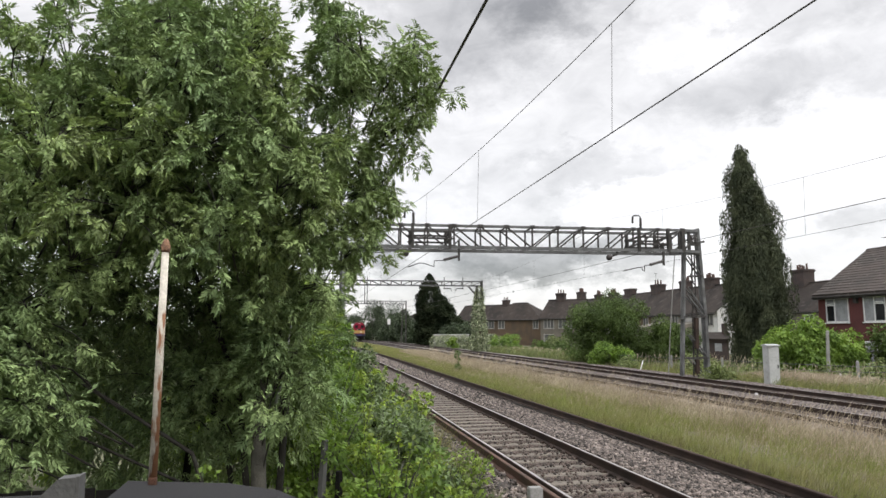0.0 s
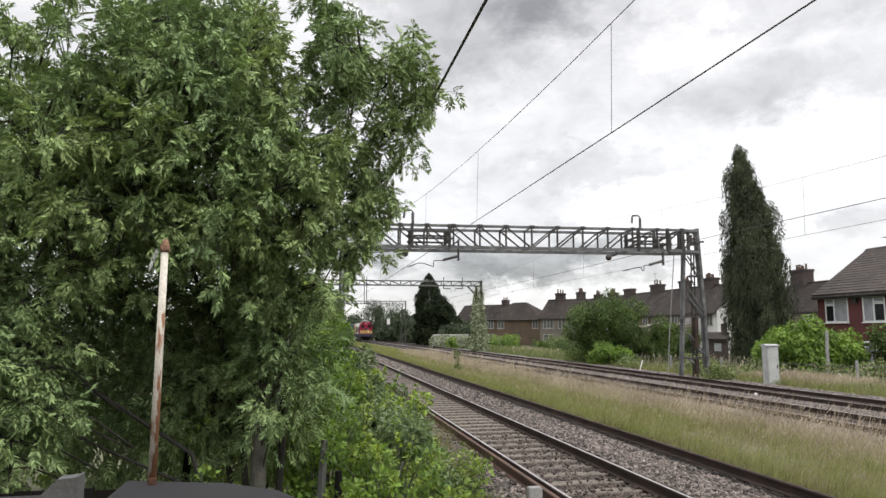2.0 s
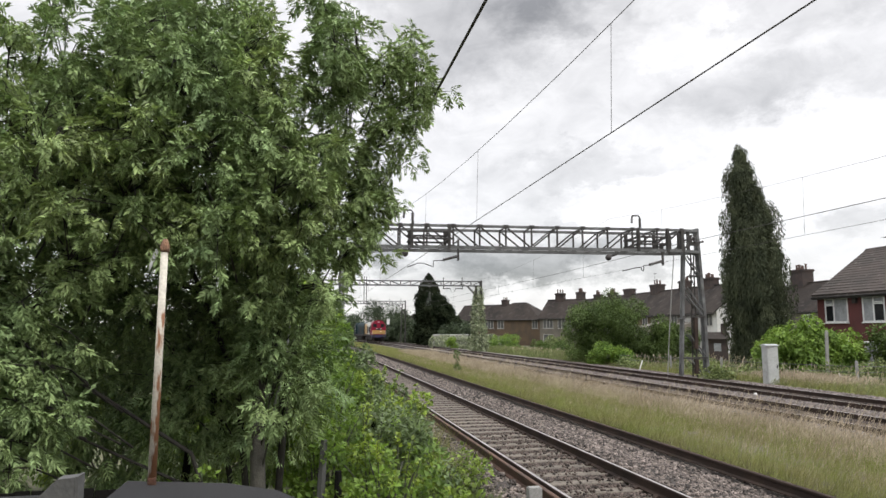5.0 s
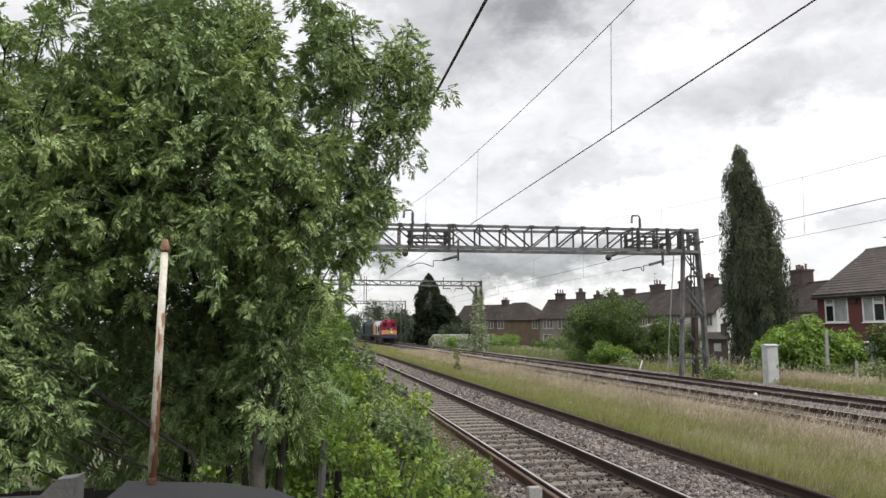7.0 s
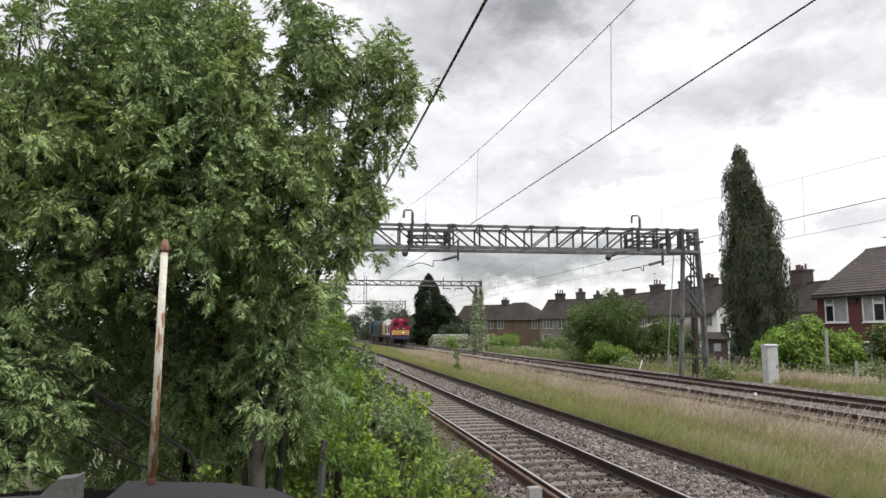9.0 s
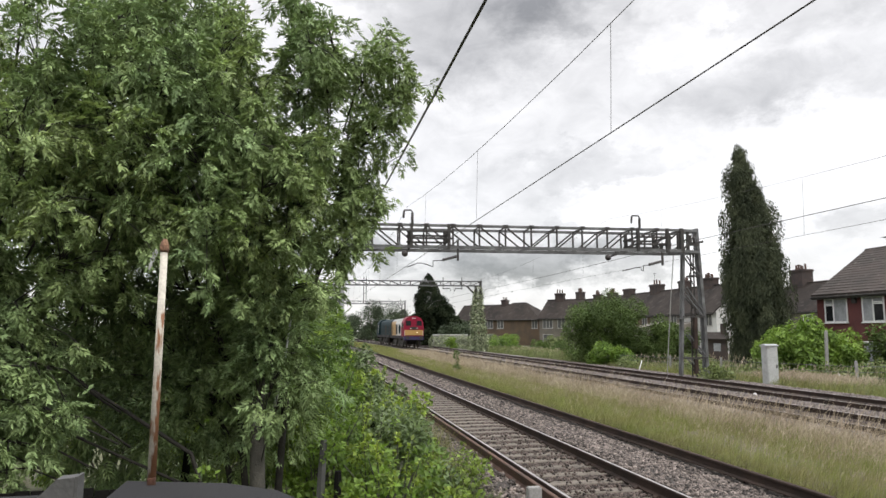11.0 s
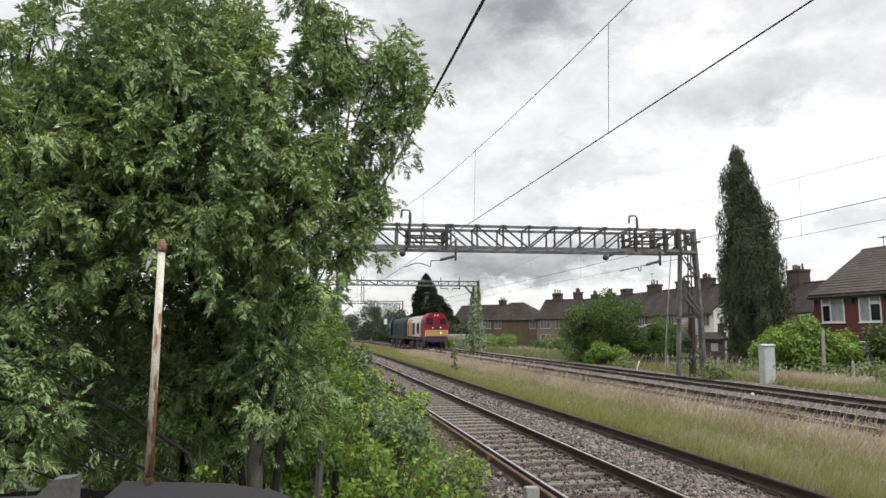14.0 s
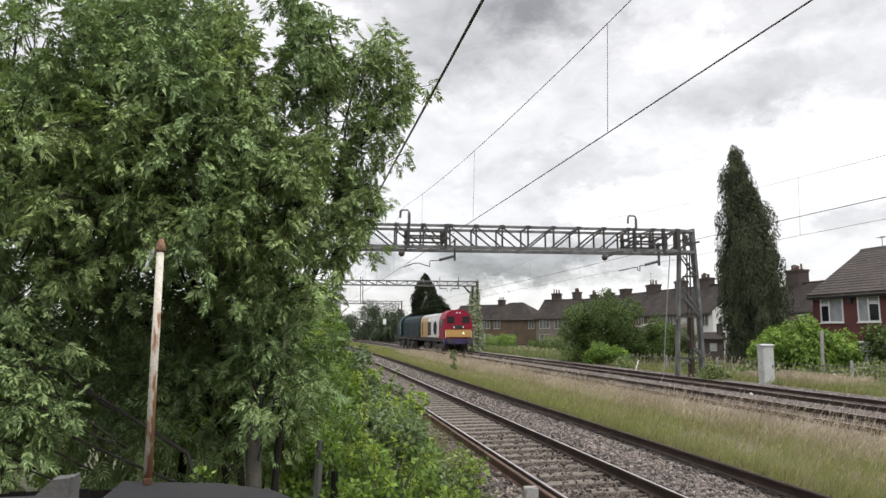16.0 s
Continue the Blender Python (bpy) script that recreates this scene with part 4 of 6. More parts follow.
def ash_tree():
    t = thing("ash_tree", "leafy young ash tree with drooping feathery leaves beside the fence", "tree", "", pose(*ASH_AT))
    rng = np.random.default_rng(11)
    stems = []
    for k, (dx, dy, h, r) in enumerate(((0.20, 0.6, 5.9, 0.1), (-0.9, 1.0, 5.6, 0.045), (1.1, 0.75, 6.0, 0.05), (-1.7, 1.2, 4.8, 0.04), (-2.3, 0.2, 3.6, 0.03), (-1.9, 0.5, 2.2, 0.025))):
        bm = bmesh.new()
        pts = [Vector((0.28 + dx * 0.12, 0.25 + dy * 0.55, -0.15)), Vector((0.2 + dx * 0.3, 0.2 + dy * 0.8, h * 0.35)), Vector((dx, dy, h * 0.7)), Vector((dx * 1.2, dy * 1.2, h))]
        if k == 0:
            pts[:2] = [Vector((0.30, 0.05, -0.15)), Vector((0.22, 0.3, 1.6))]
        tube(bm, pts, [r, r * 0.8, r * 0.5, r * 0.15], 10)
        part("trunk", bm, M["bark" if k == 0 else "twig"], t, smooth=True)
        stems.append(pts)
    # boughs: each a limb with its own spray of leaves, swaying by itself
    area = np.array([b[3] * b[4] + b[4] * b[5] + b[3] * b[5] for b in CROWN])
    area[2] *= 2.2
    # boughs that shape the outline: the far tip, the drooping side, the low front
    centres = [np.array(c) for c in ((1.70, -0.3, 5.62), (1.98, -0.35, 5.86), (2.05, -0.25, 5.48), (1.80, -0.2, 5.22), (1.66, -0.3, 4.92), (1.30, 0.0, 3.95), (1.22, 0.0, 3.52), (0.92, 0.1, 3.75),
                                     (1.58, -0.1, 4.38), (1.50, 0.0, 4.05), (1.22, 0.05, 4.32), (0.62, 0.1, 2.9), (0.50, 0.1, 1.85), (0.45, 0.05, 2.15), (0.40, 0.1, 2.45), (-2.45, 0.0, 5.9), (-2.1, 0.2, 6.5),
                                     (-2.3, -0.6, 2.0), (-1.9, -0.5, 2.35), (-2.5, -0.5, 2.6), (-1.72, -0.5, 1.85), (-2.15, -0.6, 1.6))]
    tries = 0
    while len(centres) < 180 and tries < 9000:
        tries += 1
        b = CROWN[int(rng.choice(len(CROWN), p=area / area.sum()))]
        d = rng.normal(size=3)
        d /= np.linalg.norm(d)
        r = rng.uniform(0.45, 0.95)
        c = np.array(b[:3]) + d * np.maximum(np.array(b[3:]) - 0.22, 0.05) * r
        if ((c[0] - HOLLOW[0]) / HOLLOW[2]) ** 2 + ((c[2] - HOLLOW[1]) / HOLLOW[3]) ** 2 < 1 and c[1] < 0.75:
            continue
        if math.hypot((c[0] + 0.12) / 0.66, (c[2] - 1.45) / 0.66) < 1 and c[1] < 0.75:
            continue
        if all(np.linalg.norm((c - e) / np.array([1, 1.2, 1])) > 0.40 for e in centres):
            centres.append(c)
    # drooping sprays beside the gantry's left-hand mast
    centres += [np.array(c) for c in ((0.72, 0.0, 3.14),)]
    for k, c in enumerate(centres):
        stem = stems[int(np.argmin([np.hypot(s[2].x - c[0], s[2].y - c[1]) for s in stems]))]
        reach = math.hypot(stem[2].x - c[0], stem[2].y - c[1])
        zb = max(0.7, min(c[2] - 0.35 - 0.55 * reach, stem[-1].z - 0.3))
        u = zb / stem[-1].z
        i = min(2, int(u * 3))
        base = stem[i].lerp(stem[i + 1], u * 3 - i)
        ob_rng = np.random.default_rng(100 + k)
        span = (Vector(c) - base).length
        base = Vector(c).lerp(base, min(1.0, 0.95 / span))
        tip = Vector(c) - base
        bm = bmesh.new()
        tube(bm, [Vector((0, 0, 0)), tip * 0.5 + Vector((0, 0, 0.12)), tip], [0.013, 0.008, 0.004], 6)
        twigs = []
        for _ in range(11):
            q = tip + Vector(ob_rng.normal(0, 0.22 if c[0] < 0.8 else 0.16, 3))
            p = tip * float(ob_rng.uniform(0.6, 0.97)) + Vector((0, 0, 0.04))
            tube(bm, [p, p.lerp(q, 0.6) + Vector((0, 0, 0.05)), q], [0.008, 0.005, 0.003], 4)
            twigs.append((p, q))
        limb = part("bough", bm, M["twig"], t, smooth=True)
        limb.matrix_basis = Matrix.Translation(base)
        n = 158 if c[0] < 1.0 else 132
        T = np.empty((n, 3))
        way = np.empty((n, 3))
        for j in range(n):
            p, q = twigs[j % len(twigs)]
            a = ob_rng.uniform(0.5, 1.03) ** 0.7
            T[j] = np.array(p.lerp(q, a)) + ob_rng.normal(0, 0.03, 3)
            o = np.array((q - tip).normalized()) * 0.55 + ob_rng.normal(0, 0.5, 3)
            way[j] = o + np.array([0, 0, -0.5])
        S = 0.148 * ob_rng.uniform(0.6, 1.4, n)
        # yellower leaf on some upper sprays: their lit look is in the colour
        hang("spray", scattered("spray", ASH_V, ASH_F, turned(ob_rng, way, 0.35), T, S, 0.035), M["ash_lit" if ob_rng.random() < 0.35 and c[2] > 3.3 and c[0] < 0.9 else "ash_leaf"], limb)
        BOUGHS.append((limb, base, tip, k))
    bm = bmesh.new()
    tube(bm, [(0.34, 0.35, 1.5), (0.48, 0.38, 2.1), (0.56, 0.35, 2.75)], [0.022, 0.018, 0.010], 7)
    part("dead_branch", bm, M["cabinet"], t, "pale dead branch", True)
    # dense growth in the heart of the crown, behind the outer sprays
    inner = [(-0.9, 1.35, 1.6, 1.5, 0.55, 1.1), (-0.8, 1.35, 3.0, 1.5, 0.6, 1.0), (-2.3, 1.2, 2.3, 1.1, 0.6, 1.4), (-2.2, 1.2, 3.6, 1.1, 0.6, 0.9), (0.3, 1.2, 2.2, 0.9, 0.6, 1.3), (-0.6, 0.7, 4.2, 1.0, 0.4, 0.8)]
    foliage("inner_growth", inner, 4200, 0.24, M["ash_leaf"], t, 12, floor=0.3, shell=0.15, droop=0.6, template=(ASH_V, ASH_F))
    return t


def shoots(parent, rng, b, size, n):
    """Young shoots that arch up out of a thicket, each with leaves all along it."""
    for _ in range(n):
        a = rng.uniform(0, 2 * math.pi)
        x, y, top = math.cos(a) * b[3] * rng.uniform(0.3, 0.95), math.sin(a) * b[4] * rng.uniform(0.3, 0.95), b[2] + 0.36 + b[5] * rng.uniform(0.7, 1.15)
        foot = Vector((x * 0.6, y * 0.6, max(0.05, top - rng.uniform(0.6, 1.1))))
        tip = Vector((x + rng.normal(0, 0.15), y + rng.normal(0, 0.15), top))
        mid = foot.lerp(tip, 0.55) + Vector((0, 0, 0.1))
        bm = bmesh.new()
        tube(bm, [foot, mid, tip], [0.009, 0.006, 0.003], 4)
        shoot = part("shoot", bm, M["bark"], parent)
        u = rng.uniform(0.1, 1.0, 34)
        T = np.array([foot.lerp(mid, v * 2) if v < 0.5 else mid.lerp(tip, v * 2 - 1) for v in u]) + rng.normal(0, 0.015, (34, 3))
        way = rng.normal(0, 0.8, (34, 3)) + np.array([0, 0, 0.1])
        hang("shoot_leaves", scattered("shoot_leaves", LEAF_V, LEAF_F, turned(rng, way, 0.3), T, size * rng.uniform(0.6, 1.15, 34)), M["bramble_yellow" if rng.random() < 0.6 else "bramble"], shoot)


def hedge():
    """Brambles and saplings along the lineside fence."""
    rng = np.random.default_rng(21)
    spots = [(1.0, 8.6, 0.15, 0.8, 0.9, 0.75), (2.0, 9.9, -0.05, 0.6, 0.9, 0.6), (0.2, 9.6, 0.5, 0.9, 0.9, 0.9), (1.1, 10.6, 0.45, 0.8, 1.0, 0.75), (0.3, 11.6, 0.8, 0.9, 1.0, 1.0),
             (1.6, 12.4, 0.35, 0.75, 1.2, 0.85), (0.2, 13.8, 1.75, 0.8, 1.2, 1.6), (1.5, 14.8, 0.5, 0.7, 1.2, 0.95), (0.0, 16.4, 2.1, 0.78, 1.4, 1.8), (1.3, 17.5, 0.5, 0.8, 1.5, 0.9),
             (0.3, 19.5, 0.8, 0.9, 1.6, 1.2), (0.95, 15.4, 1.0, 0.6, 1.2, 1.15), (-1.2, 10.5, 0.4, 1.1, 1.2, 0.9), (-2.6, 10.4, 0.6, 1.3, 1.2, 1.3), (-4.6, 10.6, 0.8, 1.5, 1.2, 1.6), (-3.2, 12.5, 1.2, 1.6, 1.4, 2.0), (-5.4, 12.6, 1.3, 1.6, 1.4, 2.2), (-1.0, 13.0, 0.9, 1.2, 1.5, 1.4), (-0.1, 23.0, 0.7, 1.1, 2.5, 1.1), (-0.3, 28.0, 0.6, 1.1, 3.0, 1.0)]
    for k, b in enumerate(spots):
        s = thing("bramble_bush", "bright green bramble and sapling thicket beside the track", "bush", "lineside bushes", pose(b[0], b[1], -0.36))
        for _ in range(6):
            bm = bmesh.new()
            q = Vector((rng.normal(0, 0.4) * b[3], rng.normal(0, 0.4) * b[4], b[2] + b[5] * rng.uniform(0.4, 0.85) + 0.36))
            tube(bm, [(0, 0, -0.05), q * 0.6 + Vector((0, 0, 0.15)), q], [0.02, 0.012, 0.005], 5)
            part("stem", bm, M["bark"], s)
        blobs = lumps(rng, (0, 0, b[2] + 0.36), (b[3] * 1.2, b[4] * 1.2, b[5] * 1.2), 40, 0.175)
        area = b[3] * b[4] + b[4] * b[5] + b[3] * b[5]
        n = int((2300 if b[0] > -0.9 else 1300 if b[1] < 11 else 900) * area)
        size = 0.082 if b[1] < 15 else 0.105
        if b[1] < 15:
            shoots(s, rng, b, size, 9 if b[0] > -0.9 else 4)
        leaf = M[("bramble", "bramble_yellow", "bramble", "bramble_grey")[k % 4]]
        foliage("leaves", blobs[:28], int(n * 0.72), size, leaf, s, 300 + k, floor=0.02, shell=0.72, droop=0.15)
        foliage("trailing_leaves", blobs[28:], int(n * 0.28), size * 0.85, M["bramble_grey" if k % 2 else "bramble_yellow"], s, 360 + k, floor=0.02, shell=0.55, droop=0.4)


def shrub(name, label, category, at, radii, n_lumps, lump, n, size, mat, seed, group="", trunk=0.0, template=(LEAF_V, LEAF_F), droop=0.3, shell=0.4, hump=None):
    s = thing(name, label, category, group, pose(at[0], at[1], -0.36))
    rng = np.random.default_rng(seed)
    trunk_and_limbs(s, (0, 0, 0), at[2] + 0.36 + radii[2] * 0.5, trunk or 0.08, 6, seed, max(radii[0], radii[1]))
    blobs = lumps(rng, (0, 0, at[2] + 0.36), radii, n_lumps, lump)
    if hump:
        blobs += lumps(rng, hump[:3], hump[3:], n_lumps // 2, lump)
    foliage("crown", blobs, n, size, mat, s, seed, floor=0.03, shell=shell, droop=droop, template=template)
    return s


def column_tree():
    """The tall dead-topped tree that ivy has swallowed."""
    t = thing("ivy_covered_tree", "tall narrow tree smothered in dark drooping ivy", "tree", "", pose(29.4, 41.1, -0.36))
    trunk_and_limbs(t, (0, 0, 0), 14.0, 0.35, 10, 5, 1.2)
    rng = np.random.default_rng(8)
    blobs = []
    prof_z, prof_l, prof_r = [0, 2.2, 4.1, 6.1, 8.0, 9.9, 11.9, 13.8, 14.8, 15.2], [-0.8, -1.1, -1.35, -1.35, -1.2, -0.95, -0.85, -0.75, -0.5, -0.3], [1.8, 2.2, 2.25, 2.15, 2.0, 1.65, 1.05, 0.2, -0.05, -0.15]
    for k in range(300):
        z = 15.0 * rng.random() ** 1.1
        lo, hi = float(np.interp(z, prof_z, prof_l)), float(np.interp(z, prof_z, prof_r))
        mid, half = (lo + hi) / 2, (hi - lo) / 2
        a = rng.uniform(0, 2 * math.pi)
        sz = 0.16 + 0.13 * half + rng.uniform(0, 0.24)
        half += rng.normal(0.0, 0.33)
        blobs.append((mid + math.cos(a) * max(0.0, half - sz * 0.6), math.sin(a) * max(0.0, half - sz * 0.6), z, sz, sz, sz * 2.6))
    # loose tufts that hang out of the outline
    for k in range(70):
        z = 1.0 + 14.3 * rng.random()
        lo, hi = float(np.interp(z, prof_z, prof_l)), float(np.interp(z, prof_z, prof_r))
        a, mid, half = rng.uniform(0, 2 * math.pi), (lo + hi) / 2, (hi - lo) / 2 + rng.uniform(0.05, 0.32)
        sz = rng.uniform(0.10, 0.20)
        blobs.append((mid + math.cos(a) * half, math.sin(a) * half, z, sz, sz, sz * rng.uniform(1.0, 2.4)))
    foliage("crown", blobs, 125000, 0.20, M["ivy"], t, 9, floor=0.02, shell=0.45, droop=2.6, spread=0.45, template=(TUFT_V, NEEDLE_F))
    core = []
    for z in range(1, 14):
        lo, hi = float(np.interp(z, prof_z, prof_l)), float(np.interp(z, prof_z, prof_r))
        core.append(((lo + hi) / 2, 0, z, (hi - lo) * 0.41, (hi - lo) * 0.41, 1.0))
    foliage("inner_growth", core, 9000, 0.4, M["ivy"], t, 10, floor=0.02, shell=0.5, droop=0.9)


def conifer(at, height, radius, seed, n):
    t = thing("conifer", "dense dark green conifer with ragged pointed top", "tree", "", pose(at[0], at[1], -0.36))
    trunk_and_limbs(t, (0, 0, 0), height, 0.3, 4, seed, radius * 0.5)
    rng = np.random.default_rng(seed)
    u = 1 - 0.97 * rng.random(n) ** 0.56
    # boughs: leaves gather round a few hundred tips of uneven reach
    tips = 210
    tu, ta, reach = 1 - rng.random(tips) ** 0.68, rng.random(tips) * 2 * np.pi, rng.uniform(0.70, 1.20, tips)
    own = rng.integers(0, tips, n)
    loose = rng.random(n) < 0.35
    u = np.where(loose, u, np.clip(tu[own] + rng.normal(0, 0.022, n), 0.02, 1.0))
    girth = radius * np.minimum(1, (1 - u) / 0.62) ** 0.8 * np.minimum(1, u * 4 + 0.75)
    a = np.where(loose, rng.random(n) * 2 * np.pi, ta[own] + rng.normal(0, 0.14, n) / (0.35 + girth / radius))
    r = girth * np.where(loose, 0.9 * rng.random(n) ** 0.4, reach[own] * rng.uniform(0.6, 1.0, n))
    z = u * height + np.where(loose, 0.0, 0.05 * r)
    skew = np.clip((u - 0.25) / 0.55, 0, 1)
    T = np.stack([np.cos(a) * r - 1.75 * skew * skew * (3 - 2 * skew), np.sin(a) * r, z], axis=1)
    way = np.stack([np.cos(a), np.sin(a), np.full(n, 0.1)], axis=1)
    me = scattered("crown", NEEDLE_V, NEEDLE_F, turned(rng, way, 0.4), T, 0.50 * (1 - 0.62 * u) * rng.uniform(0.6, 1.4, n))
    hang("crown", me, M["conifer"], t)


def planting():
    column_tree()
    conifer((21.1, 109.5), 12.0, 3.65, 14, 76000)
    shrub("shrub", "large dense green elder shrub beside the tracks", "bush", (21.3, 46.6, 2.3), (4.2, 2.6, 3.1), 52, 0.78, 40000, 0.16, M["shrub"], 31, "lineside shrubs", 0.14, template=(NEEDLE_V, NEEDLE_F))
    shrub("shrub", "rounded green lineside shrub", "bush", (25.3, 45.5, 1.35), (3.4, 2.1, 2.0), 36, 0.66, 25000, 0.15, M["shrub"], 32, "lineside shrubs", template=(NEEDLE_V, NEEDLE_F))
    shrub("shrub", "lighter green low shrub at the foot of a larger one", "bush", (20.2, 43.4, 0.5), (1.8, 1.2, 0.9), 14, 0.5, 6000, 0.15, M["bramble"], 33, "lineside shrubs")
    shrub("climber_bush", "mound of lime green broad-leaved climber over a fence", "bush", (27.25, 32.3, 0.75), (4.1, 2.0, 1.6), 50, 0.55, 27000, 0.20, M["lime"], 34, "", 0.0, droop=1.1, shell=0.7, hump=(-1.6, -0.3, 2.15, 2.1, 1.4, 1.2))
    shrub("shrub", "dark green garden shrub beside the house", "bush", (30.2, 29.8, 1.0), (1.2, 3.0, 2.2), 22, 0.7, 7000, 0.22, M["shrub"], 35, "lineside shrubs")
    for k, (x, y, rx, h) in enumerate(((26.5, 72, 3.0, 1.2), (24.9, 84, 2.3, 2.3), (23.6, 55, 2.6, 1.1), (27.0, 58, 3.0, 1.3), (24, 96, 3.4, 1.6), (29.0, 75, 3.5, 1.5))):
        shrub("shrub", "low green shrub on the railway bank", "bush", (x, y, h * 0.22), (rx, 2.4, h * 0.75), 18, 0.62, 7000, 0.17, M["bramble"] if k == 1 else M["shrub"] if k % 2 == 0 else M["weed_leaf"], 40 + k, "lineside shrubs")
    for k, (x, y, rx, ry, h) in enumerate(((20.9, 34.5, 0.9, 2.2, 0.75), (22.6, 31.0, 1.2, 1.4, 0.8), (22.4, 36.5, 1.4, 2.0, 1.0), (24.0, 28.0, 1.2, 1.2, 0.6),
                                         (19.9, 40.0, 0.8, 2.6, 0.7), (26.3, 27.3, 1.0, 1.4, 0.7))):
        shrub("nettle_clump", "rank clump of nettles and weeds on the verge", "weeds", (x, y, h * 0.35 - 0.2), (rx, ry, h), 12, 0.38, 1700, 0.15, M["weed_leaf"], 140 + k, "verge weeds", 0.02)
    # ivy on the far gantry mast and the garden wall
    s = thing("ivy", "pale variegated ivy climbing a gantry mast", "ivy", "", pose(18.9, 74.6, -0.36))
    blobs = [(0.1 * math.sin(z), 0, z, 1.2 - 0.10 * z, 1.0 - 0.08 * z, 0.9) for z in (0.4, 1.2, 2.0, 2.8, 3.6, 4.4, 5.2, 6.0, 6.7)]
    foliage("leaves", blobs, 5200, 0.22, M["pale_ivy"], s, 61, floor=0.0, shell=0.7, droop=0.6)
    s = thing("ivy", "pale ivy trailing over a low garden wall", "ivy", "", pose(18.6, 92.0, -0.36))
    foliage("leaves", [(x, 0.2 + 0.2 * math.sin(3 * x), 0.95 + 0.12 * math.sin(5 * x), 0.8, 0.6, 1.05) for x in (-1.4, -0.6, 0.2, 1.0, 1.8, 2.6, 3.4, 4.2, 5.0, 5.8, 6.6, 7.4)], 9000, 0.19, M["pale_ivy"], s, 62, floor=0.0, shell=0.6, droop=0.5)
    shrub("sapling", "thin green self-sown sapling in the grass strip", "plant", (8.25, 37.5, 0.55), (0.16, 0.16, 0.85), 14, 0.10, 300, 0.11, M["shrub"], 66, "", 0.02)
    shrub("sapling", "small pale green self-sown bush beside the track", "plant", (18.7, 88.0, 0.9), (0.9, 0.9, 1.3), 10, 0.45, 900, 0.22, M["lime"], 67, "", 0.03)
    shrub("sapling", "low yellow-green sapling behind the shed roof", "plant", (-0.78, 6.6, 0.62), (0.42, 0.3, 0.36), 12, 0.12, 650, 0.055, M["bramble"], 68, "", 0.012)
    shrub("nettle_clump", "rank clump of nettles at the foot of the gantry mast", "weeds", (18.6, 28.9, 0.1), (0.9, 0.7, 0.5), 10, 0.3, 1500, 0.14, M["weed_leaf"], 69, "verge weeds", 0.02)
    # distant trees
    for k, (x, y, h, r) in enumerate(((15.2, 165, 11.0, 4.2), (19.5, 172, 10.2, 4.4), (18.0, 150, 5.5, 3.0), (11.5, 200, 7.5, 4.0), (4.0, 215, 7.5, 5.0), (-4.0, 190, 7.5, 4.5), (22.5, 140, 6.0, 3.0),
                                      (3.5, 250, 8.0, 6.0), (-6, 120, 6.5, 4.0), (-4.5, 80, 6.0, 3.6), (-4.0, 50, 5.0, 3.2), (28.5, 125, 4.5, 3.0), (9.5, 225, 9.5, 5.5), (13.5, 215, 8.5, 4.5), (1.0, 240, 9.5, 6.0), (20.5, 152, 8.0, 3.4), (19.0, 136, 5.0, 2.4), (17.2, 158, 3.2, 2.6), (14.5, 172, 3.4, 2.6), (18.4, 143, 3.0, 2.2), (16.2, 150, 2.2, 1.8), (19.2, 128, 2.6, 1.8), (8.0, 235, 9.0, 5.0), (21.5, 100, 3.5, 2.4))):
        shrub("tree", "rounded far tree beyond the bend of the line", "tree", (x, y, h * 0.46), (r * 0.95, r * 0.95, h * 0.52), 34, r * 0.30, 8000, 0.32, M["far_leaf"], 70 + k, "far trees", 0.2, template=(NEEDLE_V, NEEDLE_F))
    rng = np.random.default_rng(90)
    blobs = []
    for k in range(150):
        a = rng.uniform(-60, 75)
        d = rng.uniform(280, 420)
        h = rng.uniform(6, 11)
        blobs.append((d * math.sin(radians(a)), d * math.cos(radians(a)), h * 0.4, rng.uniform(6, 11), rng.uniform(6, 11), h * 0.6))
    w = foliage("far_woods", blobs, 16000, 2.2, M["far_leaf"], None, 91, floor=-0.3, label="line of distant trees along the horizon")
    tagged(w, category="woods", kind="stuff")


